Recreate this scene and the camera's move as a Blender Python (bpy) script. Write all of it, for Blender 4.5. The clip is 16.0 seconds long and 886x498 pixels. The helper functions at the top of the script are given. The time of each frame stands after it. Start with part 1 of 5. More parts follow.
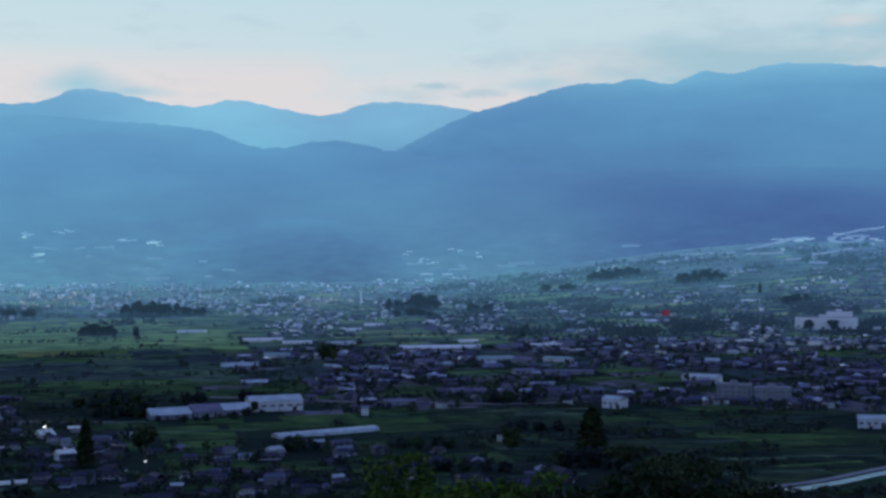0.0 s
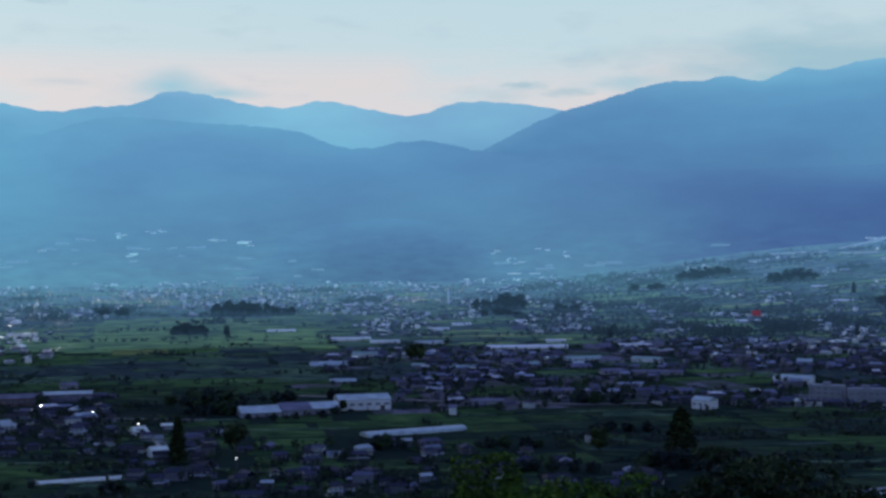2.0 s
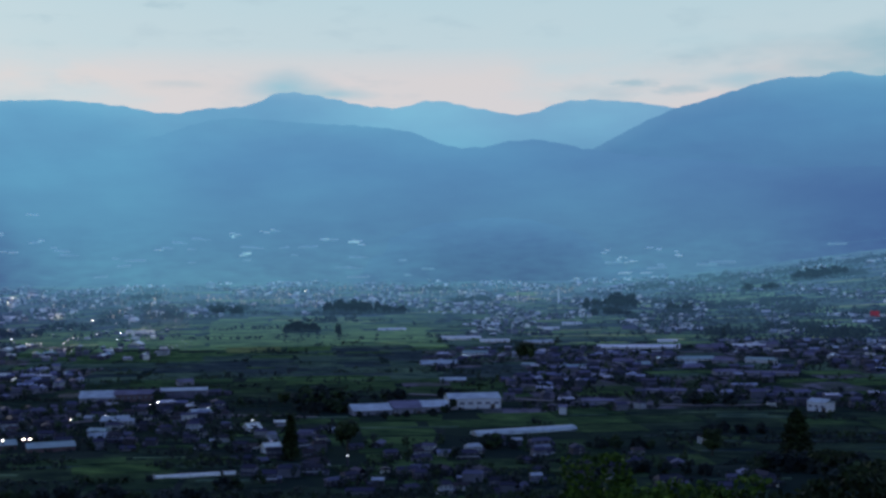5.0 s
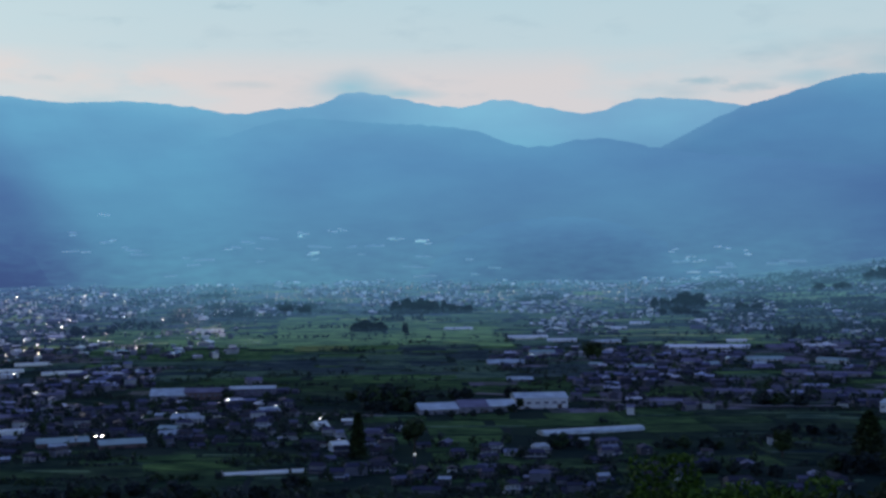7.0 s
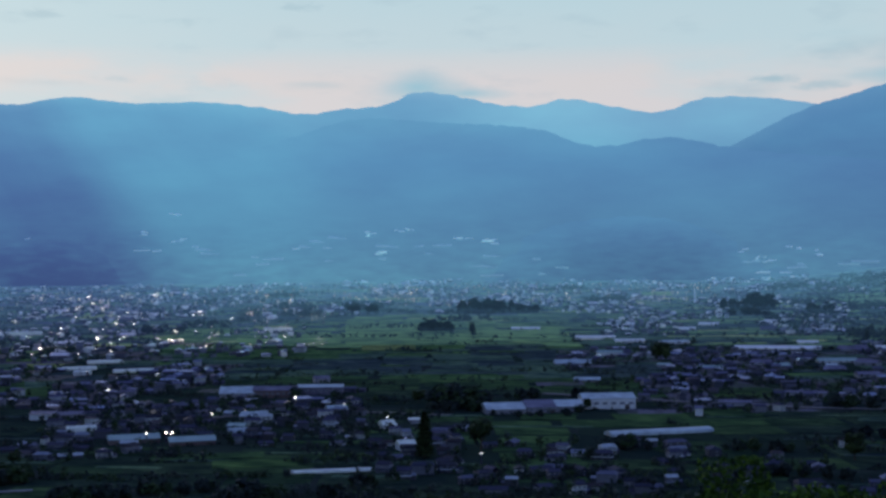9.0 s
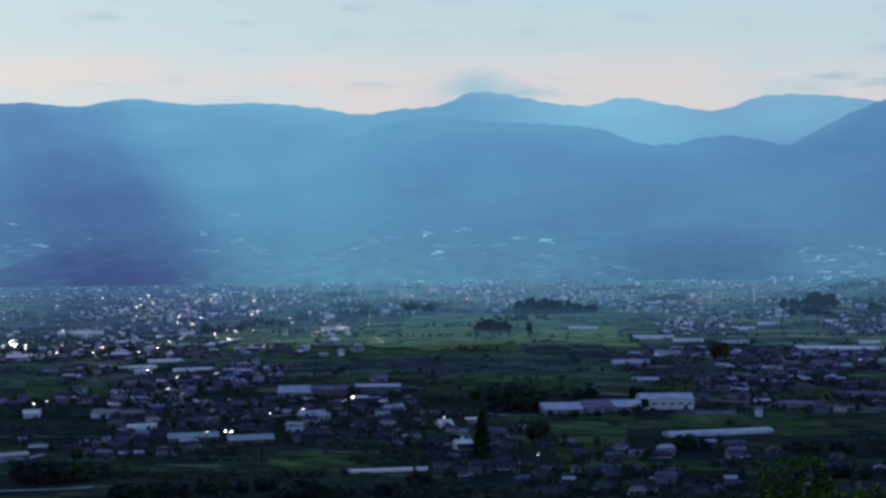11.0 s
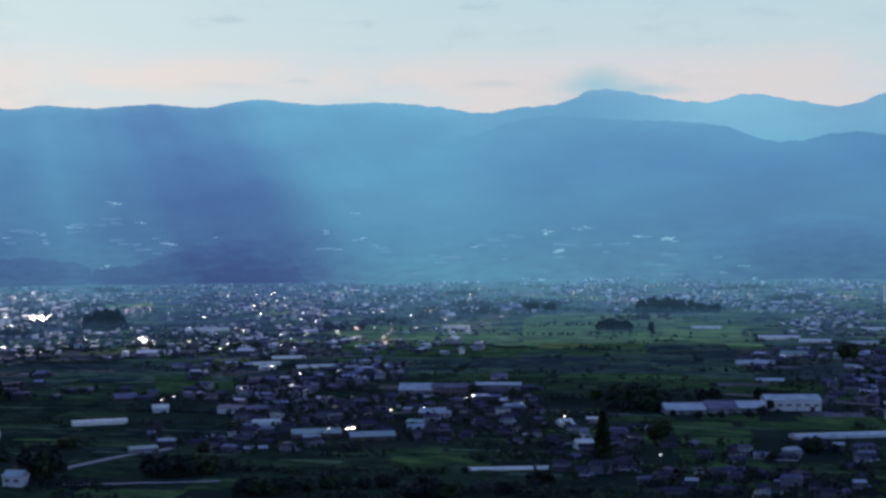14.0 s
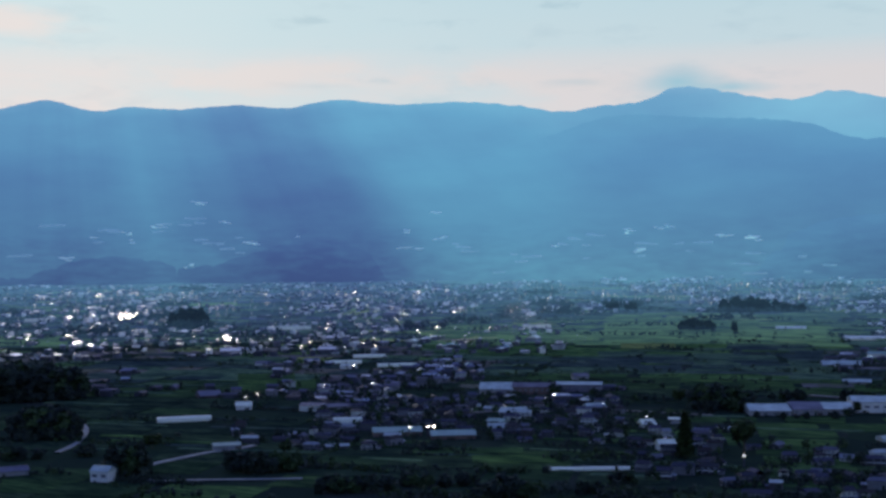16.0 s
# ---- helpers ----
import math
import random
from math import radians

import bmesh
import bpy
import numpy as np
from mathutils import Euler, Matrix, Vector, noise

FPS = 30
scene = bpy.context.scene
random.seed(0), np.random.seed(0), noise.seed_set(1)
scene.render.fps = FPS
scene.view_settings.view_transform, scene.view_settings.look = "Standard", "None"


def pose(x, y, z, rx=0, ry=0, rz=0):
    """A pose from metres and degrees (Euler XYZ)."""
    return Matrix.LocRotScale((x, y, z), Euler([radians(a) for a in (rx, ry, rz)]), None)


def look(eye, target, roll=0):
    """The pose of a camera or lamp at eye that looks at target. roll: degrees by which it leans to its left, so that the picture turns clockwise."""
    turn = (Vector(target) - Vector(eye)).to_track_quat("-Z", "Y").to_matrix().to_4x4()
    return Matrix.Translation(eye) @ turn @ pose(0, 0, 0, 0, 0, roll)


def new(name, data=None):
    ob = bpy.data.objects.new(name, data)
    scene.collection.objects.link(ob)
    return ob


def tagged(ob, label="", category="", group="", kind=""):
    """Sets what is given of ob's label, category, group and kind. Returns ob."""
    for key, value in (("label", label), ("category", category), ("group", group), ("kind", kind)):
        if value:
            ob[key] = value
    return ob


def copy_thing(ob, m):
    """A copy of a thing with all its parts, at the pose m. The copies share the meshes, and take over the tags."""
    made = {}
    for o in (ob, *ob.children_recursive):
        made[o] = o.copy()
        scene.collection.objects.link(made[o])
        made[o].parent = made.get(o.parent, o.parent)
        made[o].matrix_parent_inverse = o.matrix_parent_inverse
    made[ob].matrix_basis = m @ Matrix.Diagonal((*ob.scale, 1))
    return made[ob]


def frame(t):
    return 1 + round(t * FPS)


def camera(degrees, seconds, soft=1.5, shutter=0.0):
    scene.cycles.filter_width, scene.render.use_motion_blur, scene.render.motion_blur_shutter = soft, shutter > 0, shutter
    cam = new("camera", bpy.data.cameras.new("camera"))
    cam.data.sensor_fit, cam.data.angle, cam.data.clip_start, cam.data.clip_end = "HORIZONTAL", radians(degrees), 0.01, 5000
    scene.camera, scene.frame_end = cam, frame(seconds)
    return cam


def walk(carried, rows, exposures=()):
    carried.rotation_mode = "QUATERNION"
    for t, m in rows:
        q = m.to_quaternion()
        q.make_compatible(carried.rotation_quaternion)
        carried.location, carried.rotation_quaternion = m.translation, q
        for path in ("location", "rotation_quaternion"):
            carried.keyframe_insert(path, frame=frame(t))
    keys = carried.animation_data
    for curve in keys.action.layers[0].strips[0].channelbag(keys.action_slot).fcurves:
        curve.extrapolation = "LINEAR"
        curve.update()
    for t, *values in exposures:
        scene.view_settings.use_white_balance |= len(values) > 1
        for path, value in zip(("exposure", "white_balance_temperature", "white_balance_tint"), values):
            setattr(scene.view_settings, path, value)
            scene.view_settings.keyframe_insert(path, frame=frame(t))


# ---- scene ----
# The camera stands on a hillside above a valley and pans to its left.
EYE = 108.0
cam = camera(36.9, 16.0, soft=2.9)
TURNS = [
    (0.0, 0.003, 0.300, 0.500),
    (0.5, 0.957, 0.307, 0.561),
    (1.0, 2.049, 0.301, 0.521),
    (1.5, 2.980, 0.309, 0.515),
    (2.0, 3.763, 0.316, 0.574),
    (2.5, 4.574, 0.317, 0.541),
    (3.0, 5.475, 0.313, 0.527),
    (3.5, 6.345, 0.309, 0.511),
    (4.0, 7.053, 0.314, 0.522),
    (4.5, 7.785, 0.316, 0.536),
    (5.0, 8.502, 0.324, 0.572),
    (7.5, 12.041, 0.318, 0.541),
    (8.0, 12.688, 0.323, 0.480),
    (8.5, 13.446, 0.331, 0.517),
    (9.0, 14.271, 0.328, 0.486),
    (11.5, 17.584, 0.333, 0.557),
    (12.0, 18.582, 0.328, 0.537),
    (12.5, 19.337, 0.331, 0.533),
    (13.0, 20.427, 0.318, 0.531),
    (13.5, 21.167, 0.306, 0.522),
    (14.0, 21.919, 0.316, 0.498),
    (14.5, 22.754, 0.311, 0.532),
    (15.0, 23.612, 0.315, 0.508),
    (15.5, 24.346, 0.304, 0.551),
    (16.0, 25.388, 0.306, 0.501),
]
walk(cam, [(t, pose(0, 0, EYE, 90 + pitch, roll, yaw)) for t, yaw, pitch, roll in TURNS],
     [(0.0, 0.07), (3.0, 0.01), (5.0, -0.05), (9.0, -0.05), (12.5, 0.0), (16.0, 0.0)])

# ---- light: low sun behind broken cloud, ahead and to the left ----
SUN_AZ, SUN_EL = 42.0, 20.0
world = bpy.data.worlds.new("evening_sky")
scene.world = world
world.use_nodes = True


def way(az, el=0.0):
    """The direction at az degrees to the left of the y axis and el degrees up."""
    a, e = radians(az), radians(el)
    return Vector((-math.sin(a) * math.cos(e), math.cos(a) * math.cos(e), math.sin(e)))


class Net:
    """Short calls for a node tree."""

    def __init__(self, tree):
        self.t = tree

    def n(self, kind, ins=None, **props):
        node = self.t.nodes.new("ShaderNode" + kind)
        for k, v in props.items():
            setattr(node, k, v)
        for k, v in (ins or {}).items():
            if isinstance(v, bpy.types.NodeSocket):
                self.t.links.new(v, node.inputs[k])
            else:
                node.inputs[k].default_value = v
        return node

    def math(self, op, a, b=0.0, clamp=False):
        return self.n("Math", {0: a, 1: b}, operation=op, use_clamp=clamp).outputs[0]

    def noise(self, vec, scale, detail=3.0, rough=0.5, dims="3D"):
        ins = {"Scale": scale, "Detail": detail, "Roughness": rough}
        ins["W" if dims == "1D" else "Vector"] = vec
        return self.n("TexNoise", ins, noise_dimensions=dims).outputs["Fac"]

    def ramp(self, fac, stops, mode="LINEAR"):
        node = self.n("ValToRGB", {"Fac": fac})
        r = node.color_ramp
        r.interpolation = mode
        while len(r.elements) < len(stops):
            r.elements.new(0.5)
        for e, (p, c) in zip(r.elements, stops):
            e.position = p
            e.color = (*c, 1) if len(c) == 3 else c
        return node.outputs["Color"]

    def mix(self, fac, a, b, mode="MIX"):
        node = self.n("Mix", {}, data_type="RGBA", blend_type=mode)
        for k, v in ((0, fac), (6, a), (7, b)):
            if isinstance(v, bpy.types.NodeSocket):
                self.t.links.new(v, node.inputs[k])
            else:
                node.inputs[k].default_value = (*v, 1) if isinstance(v, tuple) and len(v) == 3 else v
        return node.outputs[2]


w = Net(world.node_tree)
world.node_tree.nodes.clear()
sky = w.n("TexSky", sky_type="NISHITA", sun_disc=False, sun_elevation=radians(SUN_EL), sun_rotation=radians(-SUN_AZ),
          air_density=1.0, dust_density=2.0)
direction = w.n("TexCoord").outputs["Generated"]
height = w.n("SeparateXYZ", {0: direction}).outputs[2]
# veil of thin cloud, thick at the horizon and thinner overhead
veil = w.ramp(height, [(0.0, (0.57, 0.73, 0.80)), (0.12, (0.57, 0.73, 0.80)), (0.19, (0.53, 0.72, 0.80)), (0.26, (0.33, 0.50, 0.84)),
                       (0.45, (0.142, 0.230, 0.63)), (1.0, (0.074, 0.129, 0.44))])
flat = w.n("Mapping", {"Vector": direction, "Scale": (1, 1, 3.6)}).outputs[0]
banks = w.noise(flat, 5.5, 6.0, 0.55)
puffs = w.noise(flat, 13.0, 5.0, 0.6)
low = w.ramp(height, [(0.0, (1, 1, 1)), (0.132, (1, 1, 1)), (0.146, (0.62, 0.62, 0.62)), (0.156, (0.16, 0.16, 0.16)), (0.19, (0.06, 0.06, 0.06)), (1.0, (0.02, 0.02, 0.02))])
pink = w.math("MULTIPLY", low, w.ramp(banks, [(0.30, (0.12, 0.12, 0.12)), (0.54, (1, 1, 1))]))
veil = w.mix(pink, veil, (0.735, 0.71, 0.735))
grey = w.math("MULTIPLY", w.ramp(puffs, [(0.55, (0, 0, 0)), (0.78, (1, 1, 1))]), 0.38)
veil = w.mix(grey, veil, (0.36, 0.52, 0.63))
# single clouds: azimuth, elevation, half widths, colour, strength
parts = w.n("SeparateXYZ", {0: direction}).outputs
sky_az = w.math("MULTIPLY", w.math("ARCTAN2", w.math("MULTIPLY", parts[0], -1.0), parts[1]), 57.29578)
sky_el = w.math("MULTIPLY", w.math("ARCSINE", parts[2]), 57.29578)
ragged = w.math("SUBTRACT", w.noise(flat, 34.0, 8.0, 0.68), 0.47)
soft_edge = w.math("SUBTRACT", w.noise(flat, 16.0, 3.0, 0.5), 0.48)
BLUE, GREY, PINK = (0.33, 0.58, 0.71), (0.38, 0.56, 0.66), (0.74, 0.71, 0.725)
for a, e, ra, re_, tone, strong, tatter in (
        (15.3, 7.3, 2.7, 1.05, BLUE, 1.0, 0.6), (13.2, 7.0, 3.0, 0.5, BLUE, 0.9, 0.8), (-13.0, 7.8, 13.0, 2.5, (0.37, 0.57, 0.67), 1.0, 1.0), (-19.0, 8.9, 6.0, 1.3, (0.34, 0.55, 0.67), 0.7, 1.6),
        (-4.2, 7.4, 2.0, 0.6, BLUE, 0.5, 1.2), (0.2, 7.3, 1.7, 0.30, GREY, 0.8, 2.4), (-1.6, 6.95, 1.4, 0.28, GREY, 0.6, 2.4),
        (43.4, 9.5, 3.6, 1.2, PINK, 1.0, 1.8), (36.0, 7.6, 2.4, 0.8, PINK, 0.9, 2.2), (30.5, 7.9, 3.2, 0.75, PINK, 0.9, 2.2), (23.0, 7.7, 3.2, 0.65, PINK, 0.8, 2.2), (33.0, 7.7, 5.4, 0.95, PINK, 1.0, 1.6), (26.5, 7.6, 3.0, 0.9, PINK, 0.9, 1.6), (19.5, 7.4, 4.0, 0.7, PINK, 0.7, 1.6), (31.0, 10.1, 1.2, 0.25, GREY, 0.55, 3.0),
        (25.5, 10.0, 1.6, 0.3, GREY, 0.45, 3.0), (20.5, 10.6, 1.1, 0.35, GREY, 0.5, 3.0), (-17.5, 10.3, 2.2, 0.5, GREY, 0.6, 2.4), (8.0, 7.4, 4.0, 0.65, PINK, 0.6, 1.6), (5.6, 7.9, 1.6, 0.5, PINK, 0.5, 1.8),
        (-17.2, 9.5, 1.5, 0.4, PINK, 0.6, 1.6), (28.2, 7.6, 1.3, 0.28, GREY, 0.40, 2.4), (30.8, 7.3, 2.0, 0.3, GREY, 0.30, 2.0), (20.0, 7.4, 1.8, 0.28, GREY, 0.35, 2.0)):
    u, v = w.math("DIVIDE", w.math("SUBTRACT", sky_az, a), ra), w.math("DIVIDE", w.math("SUBTRACT", sky_el, e), re_)
    r = w.math("ADD", w.math("SQRT", w.math("ADD", w.math("MULTIPLY", u, u), w.math("MULTIPLY", v, v))), w.math("MULTIPLY", ragged if tatter > 2.0 else soft_edge, tatter * 1.2))
    veil = w.mix(w.ramp(r, [(0.0, (strong,) * 3), (1.0, (0, 0, 0))], "EASE"), veil, tone)
cover = w.ramp(height, [(0.0, (0.92, 0.92, 0.92)), (0.3, (0.9, 0.9, 0.9)), (1.0, (0.7, 0.7, 0.7))])
shade = w.n("MixShader", {0: cover, 1: w.n("Background", {"Color": sky.outputs[0], "Strength": 0.03}).outputs[0],
                          2: w.n("Background", {"Color": veil, "Strength": 1.0}).outputs[0]})
w.t.links.new(shade.outputs[0], w.n("OutputWorld").inputs[0])

sun = new("sun", bpy.data.lights.new("sun", "SUN"))
sun.data.energy, sun.data.angle, sun.data.color = 0.26, radians(4), (1.0, 0.93, 0.85)
sun.matrix_world = look(way(SUN_AZ, SUN_EL) * 100, (0, 0, 0))


# ---- materials ----
def material(name, rough=0.8, metal=0.0, spec=0.5):
    m = bpy.data.materials.new(name)
    m.use_nodes = True
    net = Net(m.node_tree)
    b = m.node_tree.nodes["Principled BSDF"]
    b.inputs["Roughness"].default_value, b.inputs["Metallic"].default_value = rough, metal
    b.inputs["Specular IOR Level"].default_value = spec
    net.b = b
    net.m = m
    net.pos = net.n("TexCoord").outputs["Object"]
    net.place = net.n("NewGeometry").outputs["Position"]
    return net


def join(net, colour, rough=None, bump=None, depth=0.1):
    net.t.links.new(colour, net.b.inputs["Base Color"])
    if rough is not None:
        net.t.links.new(rough, net.b.inputs["Roughness"])
    if bump is not None:
        net.t.links.new(net.n("Bump", {"Height": bump, "Distance": depth, "Strength": 0.7}).outputs[0], net.b.inputs["Normal"])
    return net.m


def surface(name, a, b, scale, rough=0.8, metal=0.0, bump=0.1, spec=0.4, fine=9.0):
    """Two tones mottled at two scales."""
    net = material(name, rough, metal, spec)
    big, small = net.noise(net.place, scale, 4), net.noise(net.place, scale * fine, 3)
    fac = net.ramp(net.math("ADD", net.math("MULTIPLY", big, 0.65), net.math("MULTIPLY", small, 0.35)), [(0.35, (0, 0, 0)), (0.65, (1, 1, 1))])
    return join(net, net.mix(fac, a, b), bump=small, depth=bump)


def palette(name, colours, rough, spec=0.5, island=False, metal=0.0, dirt=0.35, scale=0.6):
    """One colour of the palette for each object (or island), weathered."""
    net = material(name, rough, metal, spec)
    pick = net.n("NewGeometry").outputs["Random Per Island"] if island else net.n("ObjectInfo").outputs["Random"]
    step = 1.0 / len(colours)
    colour = net.ramp(pick, [(i * step, c) for i, c in enumerate(colours)], "CONSTANT")
    stain = net.noise(net.place, scale, 5, 0.6)
    colour = net.mix(net.math("MULTIPLY", net.ramp(stain, [(0.4, (0, 0, 0)), (0.7, (1, 1, 1))]), dirt), colour, (0.06, 0.055, 0.05))
    r = net.math("ADD", net.math("MULTIPLY", net.noise(net.place, scale * 3, 3), 0.3), rough - 0.15)
    return join(net, colour, r, stain, 0.03)


ROOF_TONES = [(0.030, 0.030, 0.056), (0.046, 0.045, 0.090), (0.026, 0.028, 0.046), (0.068, 0.064, 0.118), (0.036, 0.040, 0.078), (0.11, 0.108, 0.17), (0.046, 0.036, 0.046),
              (0.030, 0.032, 0.060), (0.13, 0.13, 0.205), (0.052, 0.050, 0.094), (0.54, 0.56, 0.60), (0.040, 0.038, 0.070), (0.25, 0.26, 0.34)]
WALL_TONES = [(0.13, 0.13, 0.17), (0.085, 0.08, 0.10), (0.07, 0.07, 0.10), (0.46, 0.47, 0.50), (0.055, 0.052, 0.062), (0.105, 0.105, 0.14), (0.075, 0.072, 0.092), (0.20, 0.20, 0.25), (0.66, 0.65, 0.64)]
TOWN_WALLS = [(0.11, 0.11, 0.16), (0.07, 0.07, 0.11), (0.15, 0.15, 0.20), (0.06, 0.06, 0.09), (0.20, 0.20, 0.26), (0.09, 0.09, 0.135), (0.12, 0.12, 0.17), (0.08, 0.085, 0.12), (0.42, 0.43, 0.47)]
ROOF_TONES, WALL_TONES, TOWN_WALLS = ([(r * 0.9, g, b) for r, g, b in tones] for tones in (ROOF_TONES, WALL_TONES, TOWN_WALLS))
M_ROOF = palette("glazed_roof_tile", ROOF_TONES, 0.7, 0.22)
# middle-distance roofs: the same tones lightened, haze put into the base colour
M_ROOFS = palette("roof_tile_hazed", [(r * 1.5, g * 1.5, b * 1.55) for r, g, b in ROOF_TONES if r < 0.3] + [(0.55, 0.56, 0.60)], 0.65, 0.3, island=True, scale=0.2)
M_GLINT = palette("sheet_roof_far", [(0.62, 0.63, 0.65), (0.5, 0.52, 0.56), (0.7, 0.68, 0.64), (0.36, 0.42, 0.52)], 0.24, 0.6, island=True, metal=0.6, dirt=0.15, scale=0.2)
M_WALL = palette("plaster_wall", WALL_TONES, 0.85, 0.3)
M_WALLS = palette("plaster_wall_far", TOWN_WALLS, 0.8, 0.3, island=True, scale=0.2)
M_WHITE = surface("white_paint", (0.74, 0.79, 0.82), (0.58, 0.62, 0.66), 0.25, 0.7, bump=0.02)
M_CONCRETE = surface("grey_concrete", (0.29, 0.31, 0.36), (0.20, 0.22, 0.26), 0.2, 0.85, bump=0.02)
M_BROWN = surface("brown_cladding", (0.17, 0.125, 0.13), (0.125, 0.095, 0.10), 0.3, 0.7, bump=0.02)
M_SHEET = surface("pale_blue_sheet_roof", (0.52, 0.64, 0.66), (0.26, 0.33, 0.36), 0.16, 0.38, bump=0.02, spec=0.5)
M_SLATE = surface("lavender_slate_roof", (0.20, 0.20, 0.29), (0.085, 0.085, 0.135), 0.11, 0.6, bump=0.02, spec=0.3)
M_TEAL = surface("grey_green_sheet_roof", (0.30, 0.46, 0.42), (0.20, 0.31, 0.30), 0.15, 0.34, bump=0.02, spec=0.5)
M_FILM = surface("polythene_film", (0.90, 0.95, 0.84), (0.70, 0.75, 0.66), 0.3, 0.5, bump=0.03, spec=0.5)
net = material("bright_metal_roof", 0.2, 1.0)
worn = net.n("MapRange", {0: net.n("ObjectInfo").outputs["Random"], 1: 0.0, 2: 1.0, 3: 0.25, 4: 0.38}).outputs[0]
M_MIRROR = join(net, net.mix(net.noise(net.place, 0.4, 3), (0.85, 0.83, 0.80), (0.70, 0.69, 0.68)), worn)
M_POLISHED = surface("polished_metal_roof", (0.90, 0.82, 0.74), (0.80, 0.72, 0.64), 0.4, 0.25, 1.0, bump=0.0)
M_RED = surface("red_sign_paint", (0.85, 0.09, 0.12), (0.75, 0.08, 0.10), 0.3, 0.5, bump=0.0)
# pale base colour stands in for sky mirrored in the panes
M_GLASS = surface("window_glass", (0.20, 0.23, 0.29), (0.14, 0.165, 0.22), 0.5, 0.2, bump=0.0, spec=0.7)
M_FRAME = surface("aluminium_frame", (0.45, 0.45, 0.46), (0.35, 0.35, 0.36), 1.0, 0.5, 0.5, bump=0.0)
M_DOOR = surface("dark_door", (0.10, 0.08, 0.07), (0.07, 0.06, 0.05), 0.8, 0.6, bump=0.0)
M_BARK = surface("bark", (0.10, 0.075, 0.055), (0.05, 0.04, 0.03), 1.5, 0.9, bump=0.05)
M_ASPHALT = surface("asphalt", (0.16, 0.16, 0.17), (0.10, 0.10, 0.11), 0.1, 0.9, bump=0.02)
M_TRACK = surface("pale_concrete_lane", (0.26, 0.28, 0.31), (0.17, 0.19, 0.21), 0.2, 0.85, bump=0.02)
M_WATER = surface("river_water", (0.10, 0.13, 0.14), (0.06, 0.08, 0.09), 0.05, 0.12, bump=0.05, spec=0.6)


def leaves(name, tones, island=True):
    net = material(name, 0.75, 0.0, 0.2)
    pick = net.n("NewGeometry").outputs["Random Per Island"]
    step = 1.0 / (len(tones) - 1)
    colour = net.ramp(pick, [(i * step, c) for i, c in enumerate(tones)])
    patch = net.ramp(net.noise(net.place, 0.03, 3), [(0.35, (0.65, 0.65, 0.7)), (0.65, (1.15, 1.15, 1.0))])
    return join(net, net.mix(1.0, colour, patch, "MULTIPLY"))


M_LEAF = leaves("broad_leaves", [(0.026, 0.052, 0.028), (0.044, 0.080, 0.038), (0.058, 0.100, 0.042)])
M_DARK = leaves("dark_evergreen_leaves", [(0.022, 0.035, 0.038), (0.035, 0.053, 0.050), (0.050, 0.074, 0.062)])
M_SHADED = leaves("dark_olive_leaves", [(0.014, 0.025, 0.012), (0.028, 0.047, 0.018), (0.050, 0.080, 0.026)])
M_NEAR = leaves("fresh_leaves", [(0.024, 0.056, 0.010), (0.050, 0.108, 0.014), (0.110, 0.195, 0.020)])


def crop(name, a, b, row, island=True):
    """Crops in rows, with thin and lush spots."""
    net = material(name, 1.0, 0.0, 0.0)
    tilt = net.n("Mapping", {"Vector": net.place, "Rotation": (0, 0, radians(12))}).outputs[0]
    rows = net.n("TexWave", {"Vector": tilt, "Scale": row, "Distortion": 1.2, "Detail": 2.0}, bands_direction="Y").outputs["Fac"]
    spot = net.noise(net.place, 0.02, 4)
    fac = net.math("ADD", net.math("MULTIPLY", rows, 0.35), net.math("MULTIPLY", spot, 0.65))
    colour = net.mix(net.ramp(fac, [(0.3, (0, 0, 0)), (0.7, (1, 1, 1))]), a, b)
    # gaps, weeds and hedge bottoms inside a plot
    worn = net.noise(net.n("Mapping", {"Vector": tilt, "Scale": (0.035, 0.075, 0.05)}).outputs[0], 1.0, 6, 0.68)
    colour = net.mix(1.0, colour, net.ramp(worn, [(0.34, (0.42, 0.46, 0.62)), (0.5, (0.95, 0.95, 0.95)), (0.66, (1.75, 1.65, 1.45))]), "MULTIPLY")
    pick = net.n("NewGeometry").outputs["Random Per Island"] if island else net.n("ObjectInfo").outputs["Random"]
    colour = net.mix(1.0, colour, net.ramp(pick, [(0, (0.7, 0.72, 0.78)), (0.5, (1, 1, 1)), (1, (1.18, 1.15, 1.0))]), "MULTIPLY")
    return join(net, colour, bump=rows, depth=0.3)


CROPS = [crop("orchard_green", (0.028, 0.048, 0.037), (0.044, 0.074, 0.046), 0.12, False),
         crop("vineyard_green", (0.037, 0.070, 0.039), (0.054, 0.096, 0.046), 0.10, False),
         crop("rice_green", (0.050, 0.098, 0.044), (0.076, 0.140, 0.054), 0.05, False),
         crop("stubble_straw", (0.15, 0.20, 0.07), (0.24, 0.29, 0.11), 0.05, False)]
# paler, bluer copies for the farther plots, with haze in the base colour
CROPS_FAR = [crop("orchard_green_hazed", (0.048, 0.074, 0.080), (0.070, 0.106, 0.094), 0.12),
             crop("vineyard_green_hazed", (0.072, 0.124, 0.092), (0.104, 0.172, 0.108), 0.10),
             crop("rice_green_hazed", (0.066, 0.135, 0.056), (0.105, 0.195, 0.072), 0.05),
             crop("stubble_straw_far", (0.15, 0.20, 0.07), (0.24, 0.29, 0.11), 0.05)]

